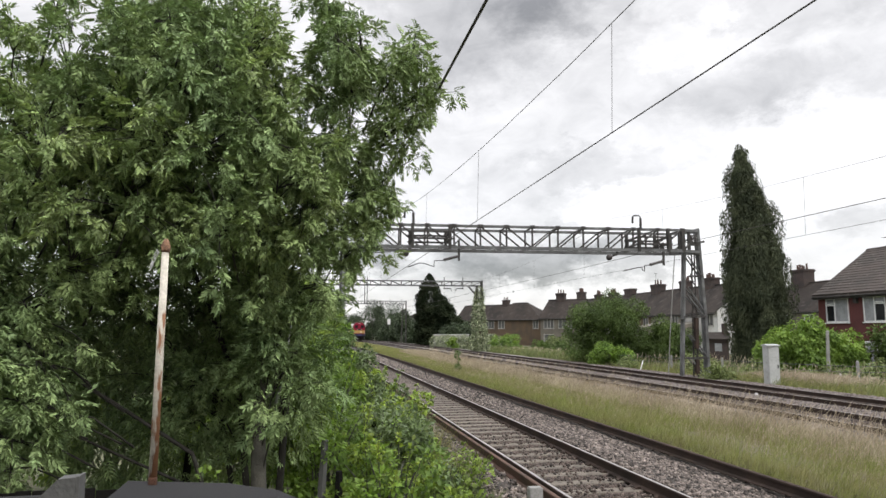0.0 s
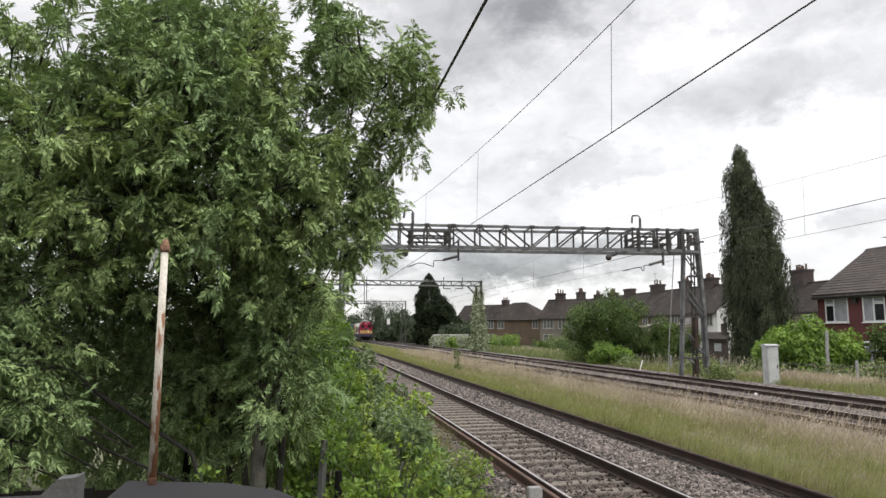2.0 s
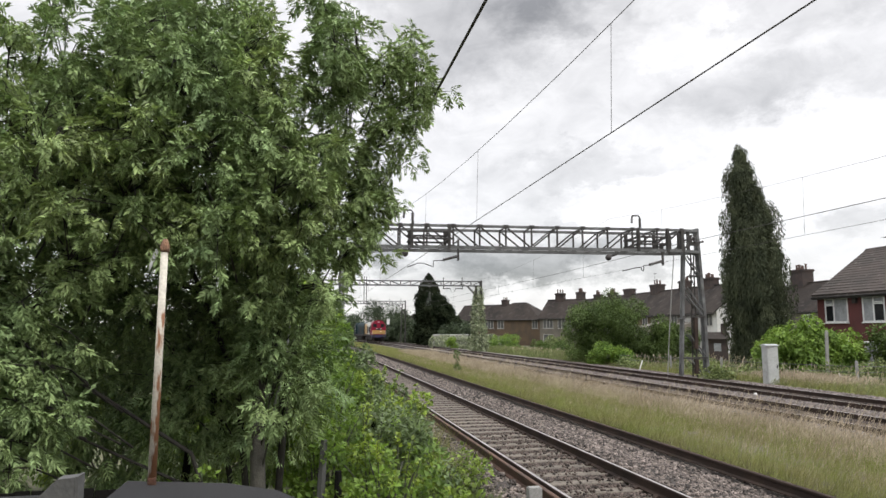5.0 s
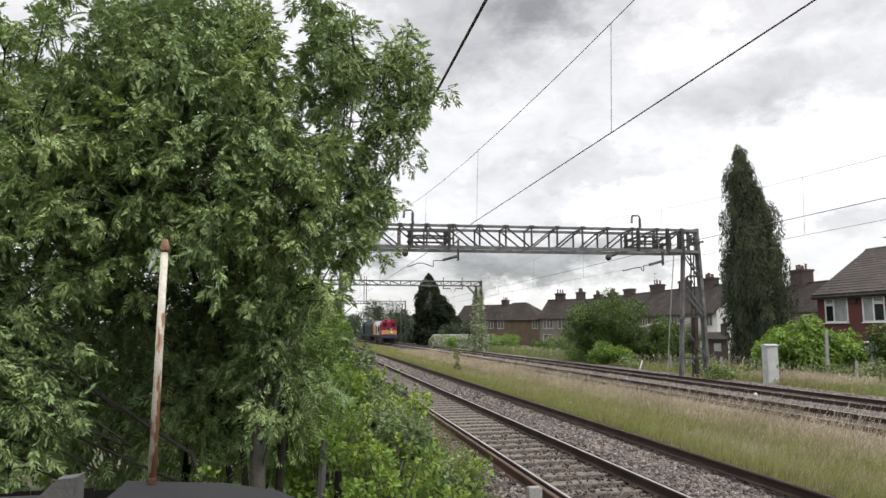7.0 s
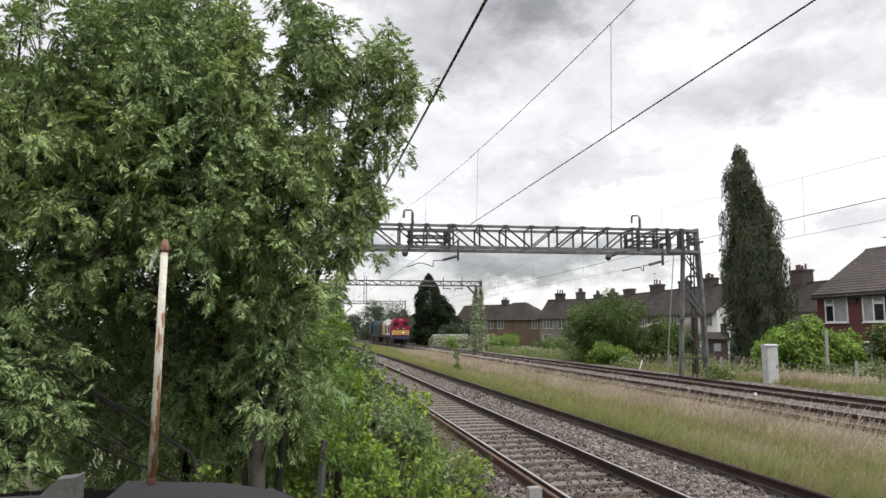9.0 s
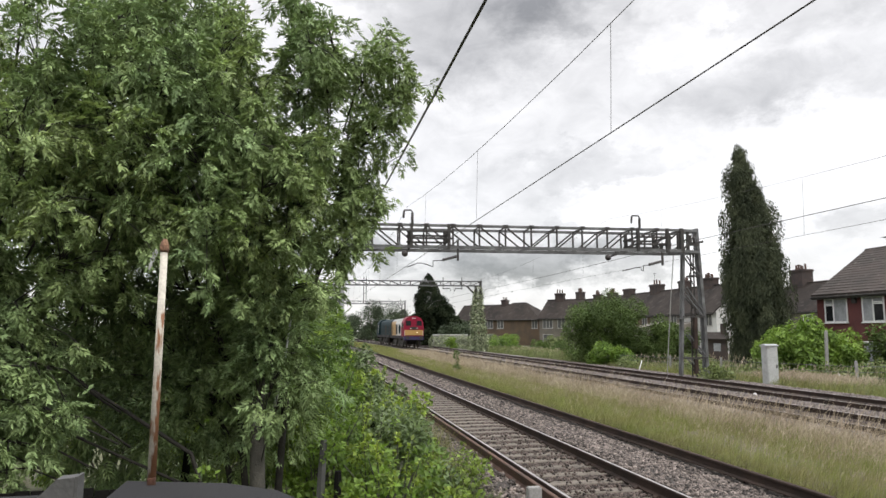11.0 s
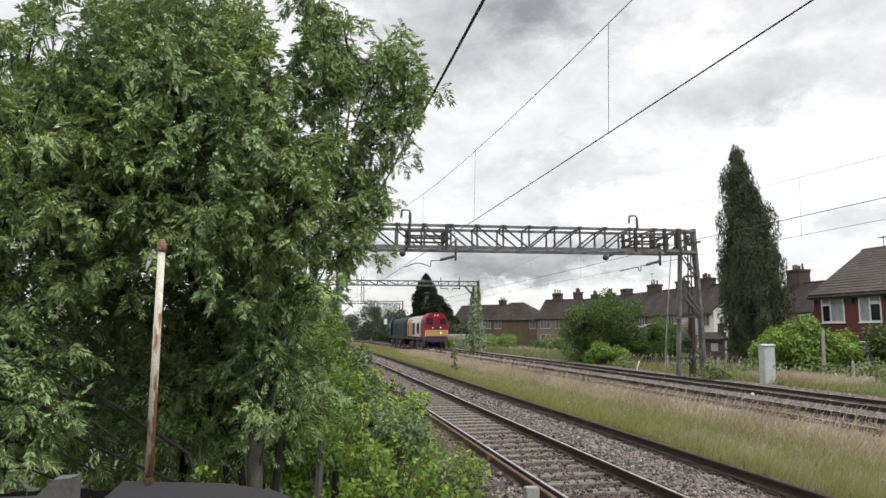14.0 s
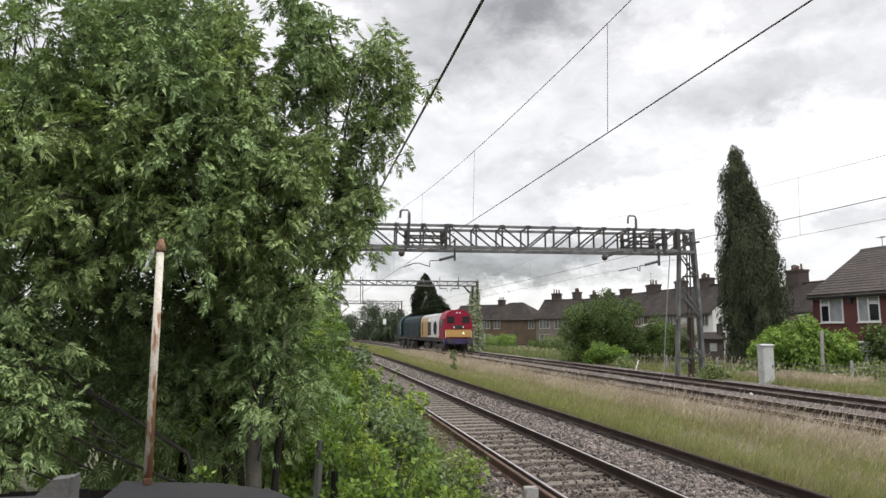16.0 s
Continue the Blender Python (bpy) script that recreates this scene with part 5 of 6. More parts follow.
# ---- grass ----
def blades(name, label, mat, n, xs, ys, h, w, lean, seed, z=0.0, head=False, near_bias=1.6):
    """Loose stems: (x range, y range), more of them near the camera."""
    rng = np.random.default_rng(seed)
    u = rng.random(n) ** near_bias
    y = ys[0] + (ys[1] - ys[0]) * u
    x = rng.uniform(xs[0], xs[1], n)
    keep = np.array([noise.noise((a * 0.55, b * 0.22, seed)) + 0.6 * noise.noise((a * 2.6, b * 1.5, seed + 7.0)) for a, b in zip(x, y)]) > rng.uniform(-1.0, 0.0, n)
    x, y = x[keep], y[keep]
    n = len(x)
    wide = w * (1 + np.maximum(0, y - 12) / 26.0)
    hh = h * rng.uniform(0.55, 1.25, n)
    a = rng.uniform(0, 2 * np.pi, n)
    ax, ay = np.cos(a), np.sin(a)
    l = rng.normal(0.25, 0.3, n) * lean
    b = rng.uniform(0, 2 * np.pi, n)
    lx, ly = np.cos(b) * l * hh + 0.19 * hh * lean, np.sin(b) * l * hh - 0.10 * hh * lean
    bx = x + np.array([bend(v) for v in y])
    root = np.stack([bx, y, np.full(n, z)], axis=1)
    side = np.stack([ax * wide, ay * wide, np.zeros(n)], axis=1)
    mid = root + np.stack([lx * 0.3, ly * 0.3, hh * 0.55], axis=1)
    top = root + np.stack([lx, ly, hh], axis=1)
    if head:
        V = np.stack([root - side * 0.3, root + side * 0.3, mid + (top - mid) * 0.55 + side * 0.3, mid + (top - mid) * 0.55 - side * 0.3,
                      mid + (top - mid) * 0.75 - side * 1.6, mid + (top - mid) * 0.75 + side * 1.6, top + side * 0.2, top - side * 0.2], axis=1)
        F = np.array([(0, 1, 2, 3), (3, 2, 5, 4), (4, 5, 6, 7)])
        k = 8
    else:
        V = np.stack([root - side, root + side, mid + side * 0.8, mid - side * 0.8, top + side * 0.1, top - side * 0.1], axis=1)
        F = np.array([(0, 1, 2, 3), (3, 2, 4, 5)])
        k = 6
    F = (F[None] + (np.arange(n) * k)[:, None, None]).reshape(-1, 4)
    return tagged(hang(name, mesh_of(name, V.reshape(-1, 3), F), mat), label, "grass", "", "stuff")


def grasses():
    blades("grass", "lush green grass on the strip between the tracks", M["grass"], 170000, (7.15, 10.9), (5, 75), 0.26, 0.0034, 1.0, 1, -0.06)
    blades("far_grass", "green grass along the bend of the line", M["grass"], 24000, (7.0, 11.3), (60, 220), 0.20, 0.010, 1.0, 2, -0.06, near_bias=1.2)
    blades("seeding_grass", "tall straw-coloured seeding grass beside the far tracks", M["straw"], 30000, (8.9, 10.7), (5, 68), 0.50, 0.0030, 1.1, 3, -0.06, head=True)
    blades("tall_seed_stems", "tall pinkish seeding stems leaning over the far ballast", M["straw"], 3200, (9.7, 11.0), (6, 60), 0.76, 0.0032, 1.1, 14, -0.08, head=True)
    blades("dry_grass", "sparse dry grass among the green", M["straw"], 14000, (7.5, 10.8), (5, 60), 0.30, 0.0030, 1.2, 4, -0.06, head=True)
    blades("edge_tufts", "uneven green tufts spilling towards the near rail", M["grass"], 9000, (6.75, 7.3), (5, 40), 0.22, 0.0036, 1.2, 17, -0.08)
    blades("edge_stubble", "short brown stubble along the edge of the grass strip", M["stubble"], 6500, (6.7, 7.5), (5, 60), 0.16, 0.005, 1.4, 12, -0.06)
    blades("verge_grass", "rank green grass on the far verge", M["weed"], 38000, (19.7, 29.0), (18, 75), 0.55, 0.010, 1.2, 5, -0.36, near_bias=1.1)
    blades("bank_grass", "tall yellow-green grass on the far bank", M["weed"], 15000, (19.9, 25.5), (50, 84), 0.70, 0.012, 1.1, 15, -0.36, near_bias=1.0)
    blades("bank_straw", "pale seeding grass on the far bank", M["straw"], 300, (20.6, 25.0), (54, 76), 0.85, 0.008, 0.9, 16, -0.36, head=True, near_bias=1.0)
    blades("verge_straw", "tall dry grass on the far verge", M["straw"], 1300, (19.8, 28.0), (18, 46), 0.95, 0.006, 0.9, 6, -0.36, head=True, near_bias=1.1)
    blades("verge_edge_grass", "bright green grass at the edge of the far ballast", M["grass"], 15000, (19.65, 21.8), (16, 46), 0.52, 0.009, 1.2, 8, -0.36, near_bias=1.0)
    blades("pale_seed_grass", "patch of pale pinkish seeding grass by the fence", M["straw"], 6500, (20.5, 23.4), (24.0, 30.0), 0.62, 0.005, 0.9, 9, -0.36, head=True, near_bias=1.0)
    blades("hedge_edge_grass", "tall pale green grass between the brambles and the near track", M["grass"], 5200, (1.7, 2.75), (10.5, 34), 0.62, 0.0045, 1.0, 18, -0.3, near_bias=1.0)
    blades("lineside_grass", "green weeds at the edge of the near ballast", M["weed"], 9000, (1.2, 2.5), (7.5, 34), 0.4, 0.007, 1.2, 7, -0.3)


# ---- lineside things ----
def lineside():
    # relay cabinet
    c = thing("relay_cabinet", "weathered pale grey steel relay cabinet in the grass", "cabinet", "", pose(19.95, 26.75, -0.36, 0, 0, -8))
    bm = bmesh.new()
    box(bm, -0.26, -0.22, 0.1, 0.26, 0.22, 1.96, 0.02)
    part("body", bm, M["cabinet"], c)
    bm = bmesh.new()
    prism(bm, [(-0.26, 1.96), (0.26, 1.96), (0.26, 2.0), (0, 2.05), (-0.26, 2.0)], "x", -0.30, 0.30)
    part("roof", bm, M["cabinet"], c)
    bm = bmesh.new()
    box(bm, -0.22, -0.238, 0.2, 0.22, -0.221, 1.90, 0.004)
    door = part("door", bm, M["cabinet"], c)
    bm = bmesh.new()
    box(bm, 0.15, -0.262, 1.0, 0.18, -0.238, 1.16)
    part("handle", bm, M["dark_steel"], door)
    bm = bmesh.new()
    box(bm, -0.32, -0.28, -0.05, 0.32, 0.28, 0.1)
    part("plinth", bm, M["concrete"], c)
    # concrete posts of the boundary fence
    for x, y, h, w in ((25.3, 29.7, 2.65, 0.15), (24.2, 26.6, 1.3, 0.12), (26.5, 26.0, 1.25, 0.12), (22.0, 33.5, 1.2, 0.12), (21.0, 37.0, 1.2, 0.12), (22.5, 30.0, 1.1, 0.1)):
        bm = bmesh.new()
        tube(bm, [(0, 0, -0.1), (0, 0, h - 0.06), (0, 0, h)], [w * 0.62, w * 0.55, w * 0.3], 4)
        p = part("fence_post", bm, M["concrete"])
        p.matrix_basis = pose(x, y, -0.36, random.uniform(-2, 2), random.uniform(-2, 2), 30)
        tagged(p, "weathered grey concrete fence post in rough grass", "post", "boundary fence posts")
    posts = [(20.2, 42.0), (21.0, 37.0), (22.0, 33.5), (22.5, 30.0), (24.2, 26.6), (26.5, 26.0)]
    for z in (0.15, 0.42, 0.68):
        bm = bmesh.new()
        tube(bm, [(x, y, z + 0.02 * math.sin(3 * k)) for k, (x, y) in enumerate(posts)], 0.012, 5)
        tagged(part("fence_wire", bm, M["galv"]), "slack grey fence wire along the boundary posts", "wire", "fence wires")
    bm = bmesh.new()
    tube(bm, [(24.34, 27.42, -0.42), (23.95, 27.42, 0.33)], 0.035, 6)
    tagged(part("leaning_stake", bm, M["sign_white"]), "pale stake leaning in the lineside grass", "stake")
    bm = bmesh.new()
    tube(bm, [(18.9, 37.0, -0.3), (19.25, 37.1, 0.55)], 0.03, 6)
    tagged(part("leaning_stake", bm, M["sign_white"]), "short white stake leaning beside the far track", "stake")
    # short marker post beside the near rail
    bm = bmesh.new()
    box(bm, -0.085, -0.06, -0.1, 0.085, 0.06, 0.68, 0.012)
    p = part("marker_post", bm, M["concrete"])
    p.matrix_basis = pose(2.75, 8.15, -0.3)
    tagged(p, "short square grey concrete post in the ballast", "post")
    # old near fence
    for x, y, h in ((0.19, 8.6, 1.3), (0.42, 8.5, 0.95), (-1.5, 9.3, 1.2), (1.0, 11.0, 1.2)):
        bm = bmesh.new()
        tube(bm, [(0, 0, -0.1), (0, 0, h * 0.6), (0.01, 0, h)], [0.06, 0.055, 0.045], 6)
        p = part("fence_stake", bm, M["dark_concrete"] if h == 1.3 else M["shade_dark_board"])
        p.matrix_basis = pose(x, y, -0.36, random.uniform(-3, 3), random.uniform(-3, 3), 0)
        tagged(p, "weathered grey concrete stake among brambles" if h == 1.3 else "near-black fence stake among brambles", "post", "near fence stakes")
    # added near-black boards that stand for the deep shade under the tree
    f = thing("shade_fence", "near-black boarded fence added to stand for deep shade under the tree", "fence")
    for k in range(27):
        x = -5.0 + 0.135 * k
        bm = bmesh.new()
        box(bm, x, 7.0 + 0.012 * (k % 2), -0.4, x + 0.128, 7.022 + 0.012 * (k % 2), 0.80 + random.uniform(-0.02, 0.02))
        part("board", bm, M["shade_dark_board"], f)
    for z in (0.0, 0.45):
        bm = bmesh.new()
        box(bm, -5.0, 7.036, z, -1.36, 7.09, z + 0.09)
        part("fence_rail", bm, M["shade_dark_board"], f)
    # the painted tube and its chain
    s = thing("painted_post", "cream painted steel tube with rust at foot and cap", "post", "", pose(-0.85, 4.25, 1.38))
    bm = bmesh.new()
    tube(bm, [(0, 0, 0.05), (0.004, 0, 0.75), (0.008, 0, 1.36)], [0.0235, 0.022, 0.0205], 14)
    part("tube", bm, M["post_paint"], s, smooth=True)
    bm = bmesh.new()
    tube(bm, [(0, 0, -1.75), (0, 0, 0.0), (0, 0, 0.03), (0, 0, 0.052)], [0.025, 0.025, 0.0245, 0.024], 14)
    part("foot", bm, M["rust"], s, "rusted foot of the tube", True)
    bm = bmesh.new()
    tube(bm, [(0.008, 0, 1.345), (0.009, 0, 1.36), (0.008, 0, 1.385), (0.008, 0, 1.405), (0.010, 0, 1.425)], [0.024, 0.027, 0.027, 0.020, 0.010], 12)
    part("cap", bm, M["old_cap"], s, "weathered brown cap", True)
    ch = bmesh.new()
    for k in range(4):
        c = Vector((-0.030 - 0.007 * k, -0.03, 1.345 - 0.017 * k))
        ring = [c + Vector((0.008 * math.cos(a) * (1 if k % 2 else 0.45) - 0.004 * math.sin(a), 0.006 * math.cos(a) * (0.2 if k % 2 else 0.9), 0.012 * math.sin(a))) for a in [i * math.pi / 5 for i in range(11)]]
        tube(ch, ring, 0.003, 5)
    part("chain", ch, M["cabinet"], s)
    bm = bmesh.new()
    tube(bm, [(-0.054, -0.03, 1.285), (-0.058, -0.03, 1.265), (-0.066, -0.03, 1.235)], [0.006, 0.010, 0.004], 8)
    part("hook", bm, M["cabinet"], s)
    # low felted roof and coping below the camera
    r = thing("shed_roof", "dark grey felted shed roof under the tree", "roof", "")
    bm = bmesh.new()
    prism(bm, [(-1.0, 1.40), (-0.45, 1.365), (-0.15, 1.31), (0.3, 1.1), (0.3, 1.0), (-0.15, 1.22), (-0.45, 1.28), (-1.0, 1.32)], "y", 2.4, 4.33)
    part("felt", bm, M["felt"], r)
    bm = bmesh.new()
    prism(bm, [(-0.96, -0.4), (0.26, -0.4), (0.26, 1.015), (-0.15, 1.215), (-0.45, 1.275), (-0.96, 1.315)], "y", 2.45, 4.25)
    part("wall", bm, M["timber"], r)
    r = thing("garden_wall", "dark low wall with a sloping grey concrete gate pier", "wall", "")
    bm = bmesh.new()
    box(bm, -3.2, 3.72, -0.4, -1.26, 3.92, 1.43, 0.01)
    part("wall", bm, M["felt"], r)
    bm = bmesh.new()
    prism(bm, [(-1.40, 1.30), (-1.07, 1.30), (-1.07, 1.565), (-1.15, 1.56)], "y", 3.62, 3.72)
    part("pier_cap", bm, M["dark_concrete"], r, "sloping grey concrete cap")
    bm = bmesh.new()
    box(bm, -1.38, 3.60, -0.4, -1.08, 3.74, 1.31)
    part("pier", bm, M["dark_concrete"], r)
    bm = bmesh.new()
    box(bm, -1.068, 3.62, 1.0, -1.055, 3.72, 1.57)
    part("edge_strip", bm, M["dark_concrete"], r)
    # pale conduit down the mast, and white litter on the ballast
    bm = bmesh.new()
    tube(bm, [(17.85, 30.75, 6.0), (17.62, 30.72, 4.0), (17.39, 30.7, 1.9), (17.2, 30.7, -0.4)], 0.022, 6)
    tagged(part("hanging_conduit", bm, M["concrete"]), "thin pale conduit slanting down beside the mast", "conduit")
    for x, y, sz in ((15.52, 21.69, 0.055), (14.75, 30.0, 0.04), (13.2, 40.5, 0.045)):
        bm = bmesh.new()
        bmesh.ops.create_icosphere(bm, subdivisions=2, radius=sz)
        for v in bm.verts:
            v.co *= 1 + 0.25 * noise.noise(v.co * 14)
        ob = part("white_stone", bm, M["sign_white"])
        ob.location = (x, y, sz * 0.6 + 0.02)
        tagged(ob, "small white painted stone lying on the ballast", "stone", "white stones")
    # white board on a pole far along the line
    s = thing("signal_board", "small white board on a lineside pole", "sign", "", pose(17.0, 146.0, -0.36))
    bm = bmesh.new()
    tube(bm, [(0, 0, -0.1), (0, 0, 5.2)], 0.07, 8)
    part("pole", bm, M["dark_steel"], s)
    bm = bmesh.new()
    box(bm, -0.32, -0.12, 4.0, 0.32, -0.05, 5.2, 0.02)
    part("board", bm, M["sign_white"], s)
    # low white wall behind the ivy
    w = thing("garden_wall", "low pale concrete wall behind ivy", "wall", "", pose(17.4, 94.5, -0.36))
    bm = bmesh.new()
    box(bm, 0, 0, -0.1, 5.0, 0.25, 2.0)
    part("wall", bm, M["concrete"], w)
    bm = bmesh.new()
    box(bm, -0.05, -0.05, 2.0, 5.05, 0.3, 2.14, 0.01)
    part("coping", bm, M["white_render"], w, "white painted coping")


def wall_behind():
    """Unseen walls, behind the camera and at its side, added to block low light."""
    bm = bmesh.new()
    box(bm, -16.0, -4.4, -0.4, 1.2, -4.0, 5.6)
    box(bm, -16.4, -4.4, -0.4, -16.0, 10.0, 2.4)
    tagged(part("wall_south", bm, M["brown_brick"]), "unseen plain brown brick wall added to block low light", "wall", "", "structure")


def loose_stones():
    """Loose ballast on the bed where the camera stands nearest."""
    rng = np.random.default_rng(77)
    TV = np.array([(1, 0.1, 0), (-0.9, 0.2, 0.1), (0, 0.9, 0.1), (0.1, -0.95, 0), (0.15, 0, 1.1), (-0.1, 0, -0.9)])
    TF = np.array([(0, 2, 4), (2, 1, 4), (1, 3, 4), (3, 0, 4), (2, 0, 5), (1, 2, 5), (3, 1, 5), (0, 3, 5)])
    n = 48000
    y = 6.0 + 9.0 * rng.random(n) ** 1.2
    x = rng.uniform(2.0, 6.95, n)
    z = np.interp(x, [1.7, 2.2, 2.6, 2.85, 3.2, 3.35, 4.1, 4.8, 4.95, 5.45, 6.0, 6.5, 7.05], [-0.34, -0.25, -0.04, 0.0, -0.02, -0.03, -0.035, -0.03, -0.018, 0.004, -0.06, -0.07, -0.06])
    keep = (np.abs(x - 3.245) > 0.16) & (np.abs(x - 4.8225) > 0.09) & (np.abs(x - 6.62) > 0.09)
    on_sleeper = (np.abs(x - TRACK_1) < 1.15) & (np.abs(((y + 8.0 + 0.29) % 0.58) - 0.29) < 0.135)
    keep &= ~on_sleeper | (rng.random(n) < np.where(np.abs(x - TRACK_1) < 0.8, 0.11, 0.25))
    x, y, z = x[keep], y[keep], z[keep] + np.where(on_sleeper[keep], 0.04, 0.0)
    n = len(x)
    A = rng.normal(size=(n, 3, 3))
    Q = np.linalg.qr(A)[0]
    S = rng.uniform(0.018, 0.056, n)
    P = np.stack([x, y, z + rng.uniform(-0.012, 0.018, n)], axis=1)
    crib = (x > 3.32) & (x < 4.82)
    S = np.where(crib, S * 0.85, S)
    for pick, mat, label in ((~crib, M["stone"], "angular grey and brown ballast stones"), (crib, M["crib_stone"], "dark oily ballast stones between the rails")):
        me = scattered("loose_stones", TV * np.array([1, 0.8, 0.65]), TF, Q[pick], P[pick], S[pick])
        tagged(hang("loose_stones", me, mat), label, "stones", "", "stuff")


def far_stones():
    """Loose ballast farther along, and on the lines beyond the grass."""
    rng = np.random.default_rng(79)
    TV = np.array([(1, 0, 0), (-0.9, 0.2, 0), (0, 0.85, 0.1), (0.1, -0.9, 0), (0, 0, 0.75), (0, 0, -0.6)])
    TF = np.array([(0, 2, 4), (2, 1, 4), (1, 3, 4), (3, 0, 4), (2, 0, 5), (1, 2, 5), (3, 1, 5), (0, 3, 5)])
    n = 34000
    y = 15.0 + 55.0 * rng.random(n) ** 1.5
    x = rng.uniform(2.2, 6.95, n)
    keep = (np.abs(x - 3.245) > 0.17) & (np.abs(x - 4.8225) > 0.1) & (np.abs(x - 6.62) > 0.1)
    keep &= (np.abs(x - TRACK_1) > 1.12) | (np.abs(((y + 8.0 + 0.29) % 0.58) - 0.29) > 0.135)
    x, y = x[keep], y[keep]
    n = len(x)
    z = np.interp(x, [1.7, 2.2, 2.6, 2.85, 3.2, 3.35, 4.1, 4.8, 4.95, 5.45, 6.0, 6.5, 7.05], [-0.34, -0.25, -0.04, 0.0, -0.02, -0.03, -0.035, -0.03, -0.018, 0.004, -0.06, -0.07, -0.06])
    Q = np.linalg.qr(rng.normal(size=(n, 3, 3)))[0]
    S = rng.uniform(0.025, 0.055, n) * (1 + np.maximum(0, y - 20) / 60)
    P = np.stack([x, y, z + 0.008], axis=1)
    for pick, mat, label in ((np.abs(x - TRACK_1) > 0.75, M["stone"], "grey and brown ballast stones farther along the line"), (np.abs(x - TRACK_1) <= 0.75, M["crib_stone"], "dark ballast stones between the far sleepers")):
        tagged(hang("loose_stones", scattered("loose_stones", TV, TF, Q[pick], P[pick], S[pick]), mat), label, "stones", "", "stuff")
    n = 60000
    y = 13.0 + 42.0 * rng.random(n) ** 1.3
    x = rng.uniform(11.5, 19.4, n)
    for c in (TRACK_3, TRACK_4):
        for s in (-0.7525, 0.7525):
            keep = np.abs(x - c - s) > 0.1
            x, y = x[keep], y[keep]
    n = len(x)
    Q = np.linalg.qr(rng.normal(size=(n, 3, 3)))[0]
    z = np.interp(x, [11.0, 11.6, 12.0, 19.2, 19.7], [-0.34, -0.06, 0.0, 0.0, -0.34])
    P, S = np.stack([x, y, z + 0.012], axis=1), rng.uniform(0.025, 0.06, n)
    bed = (np.abs(x - TRACK_3) < 0.74) | (np.abs(x - TRACK_4) < 0.74)
    for pick, mat, label in ((~bed, M["far_stone"], "pale pinkish ballast stones on the far lines"), (bed, M["crib_stone"], "dark oily ballast stones between the far rails")):
        tagged(hang("loose_stones", scattered("loose_stones", TV, TF, Q[pick], P[pick], S[pick]), mat), label, "stones", "", "stuff")


# ---- the train ----
def bogie(parent, y):
    b = bmesh.new()
    for s in (-1, 1):
        box(b, s * 1.02 - 0.07, y - 1.75, 0.42, s * 1.02 + 0.07, y + 1.75, 0.95, 0.03)
        for d in (-1.3, 1.3):
            box(b, s * 1.1 - 0.12, y + d - 0.2, 0.3, s * 1.1 + 0.12, y + d + 0.2, 0.72, 0.03)
    box(b, -0.95, y - 0.5, 0.5, 0.95, y + 0.5, 1.16)
    bg = part("bogie", b, M["black"], parent)
    for d in (-1.3, 1.3):
        for s in (-1, 1):
            w = bmesh.new()
            tube(w, [(s * 0.70, y + d, 0.545), (s * 0.735, y + d, 0.545), (s * 0.737, y + d, 0.545), (s * 0.84, y + d, 0.545)], [0.56, 0.56, 0.545, 0.535], 20)
            part("wheel", w, M["wheel"], bg)


CAB = [(-1.32, 1.15), (1.32, 1.15), (1.34, 2.3), (1.25, 3.0), (1.0, 3.5), (0.6, 3.76), (0.0, 3.85), (-0.6, 3.76), (-1.0, 3.5), (-1.25, 3.0), (-1.34, 2.3)]
HOOD = [(-1.0, 1.15), (1.0, 1.15), (1.0, 2.9), (0.92, 3.25), (0.6, 3.52), (0.0, 3.62), (-0.6, 3.52), (-0.92, 3.25), (-1.0, 2.9)]


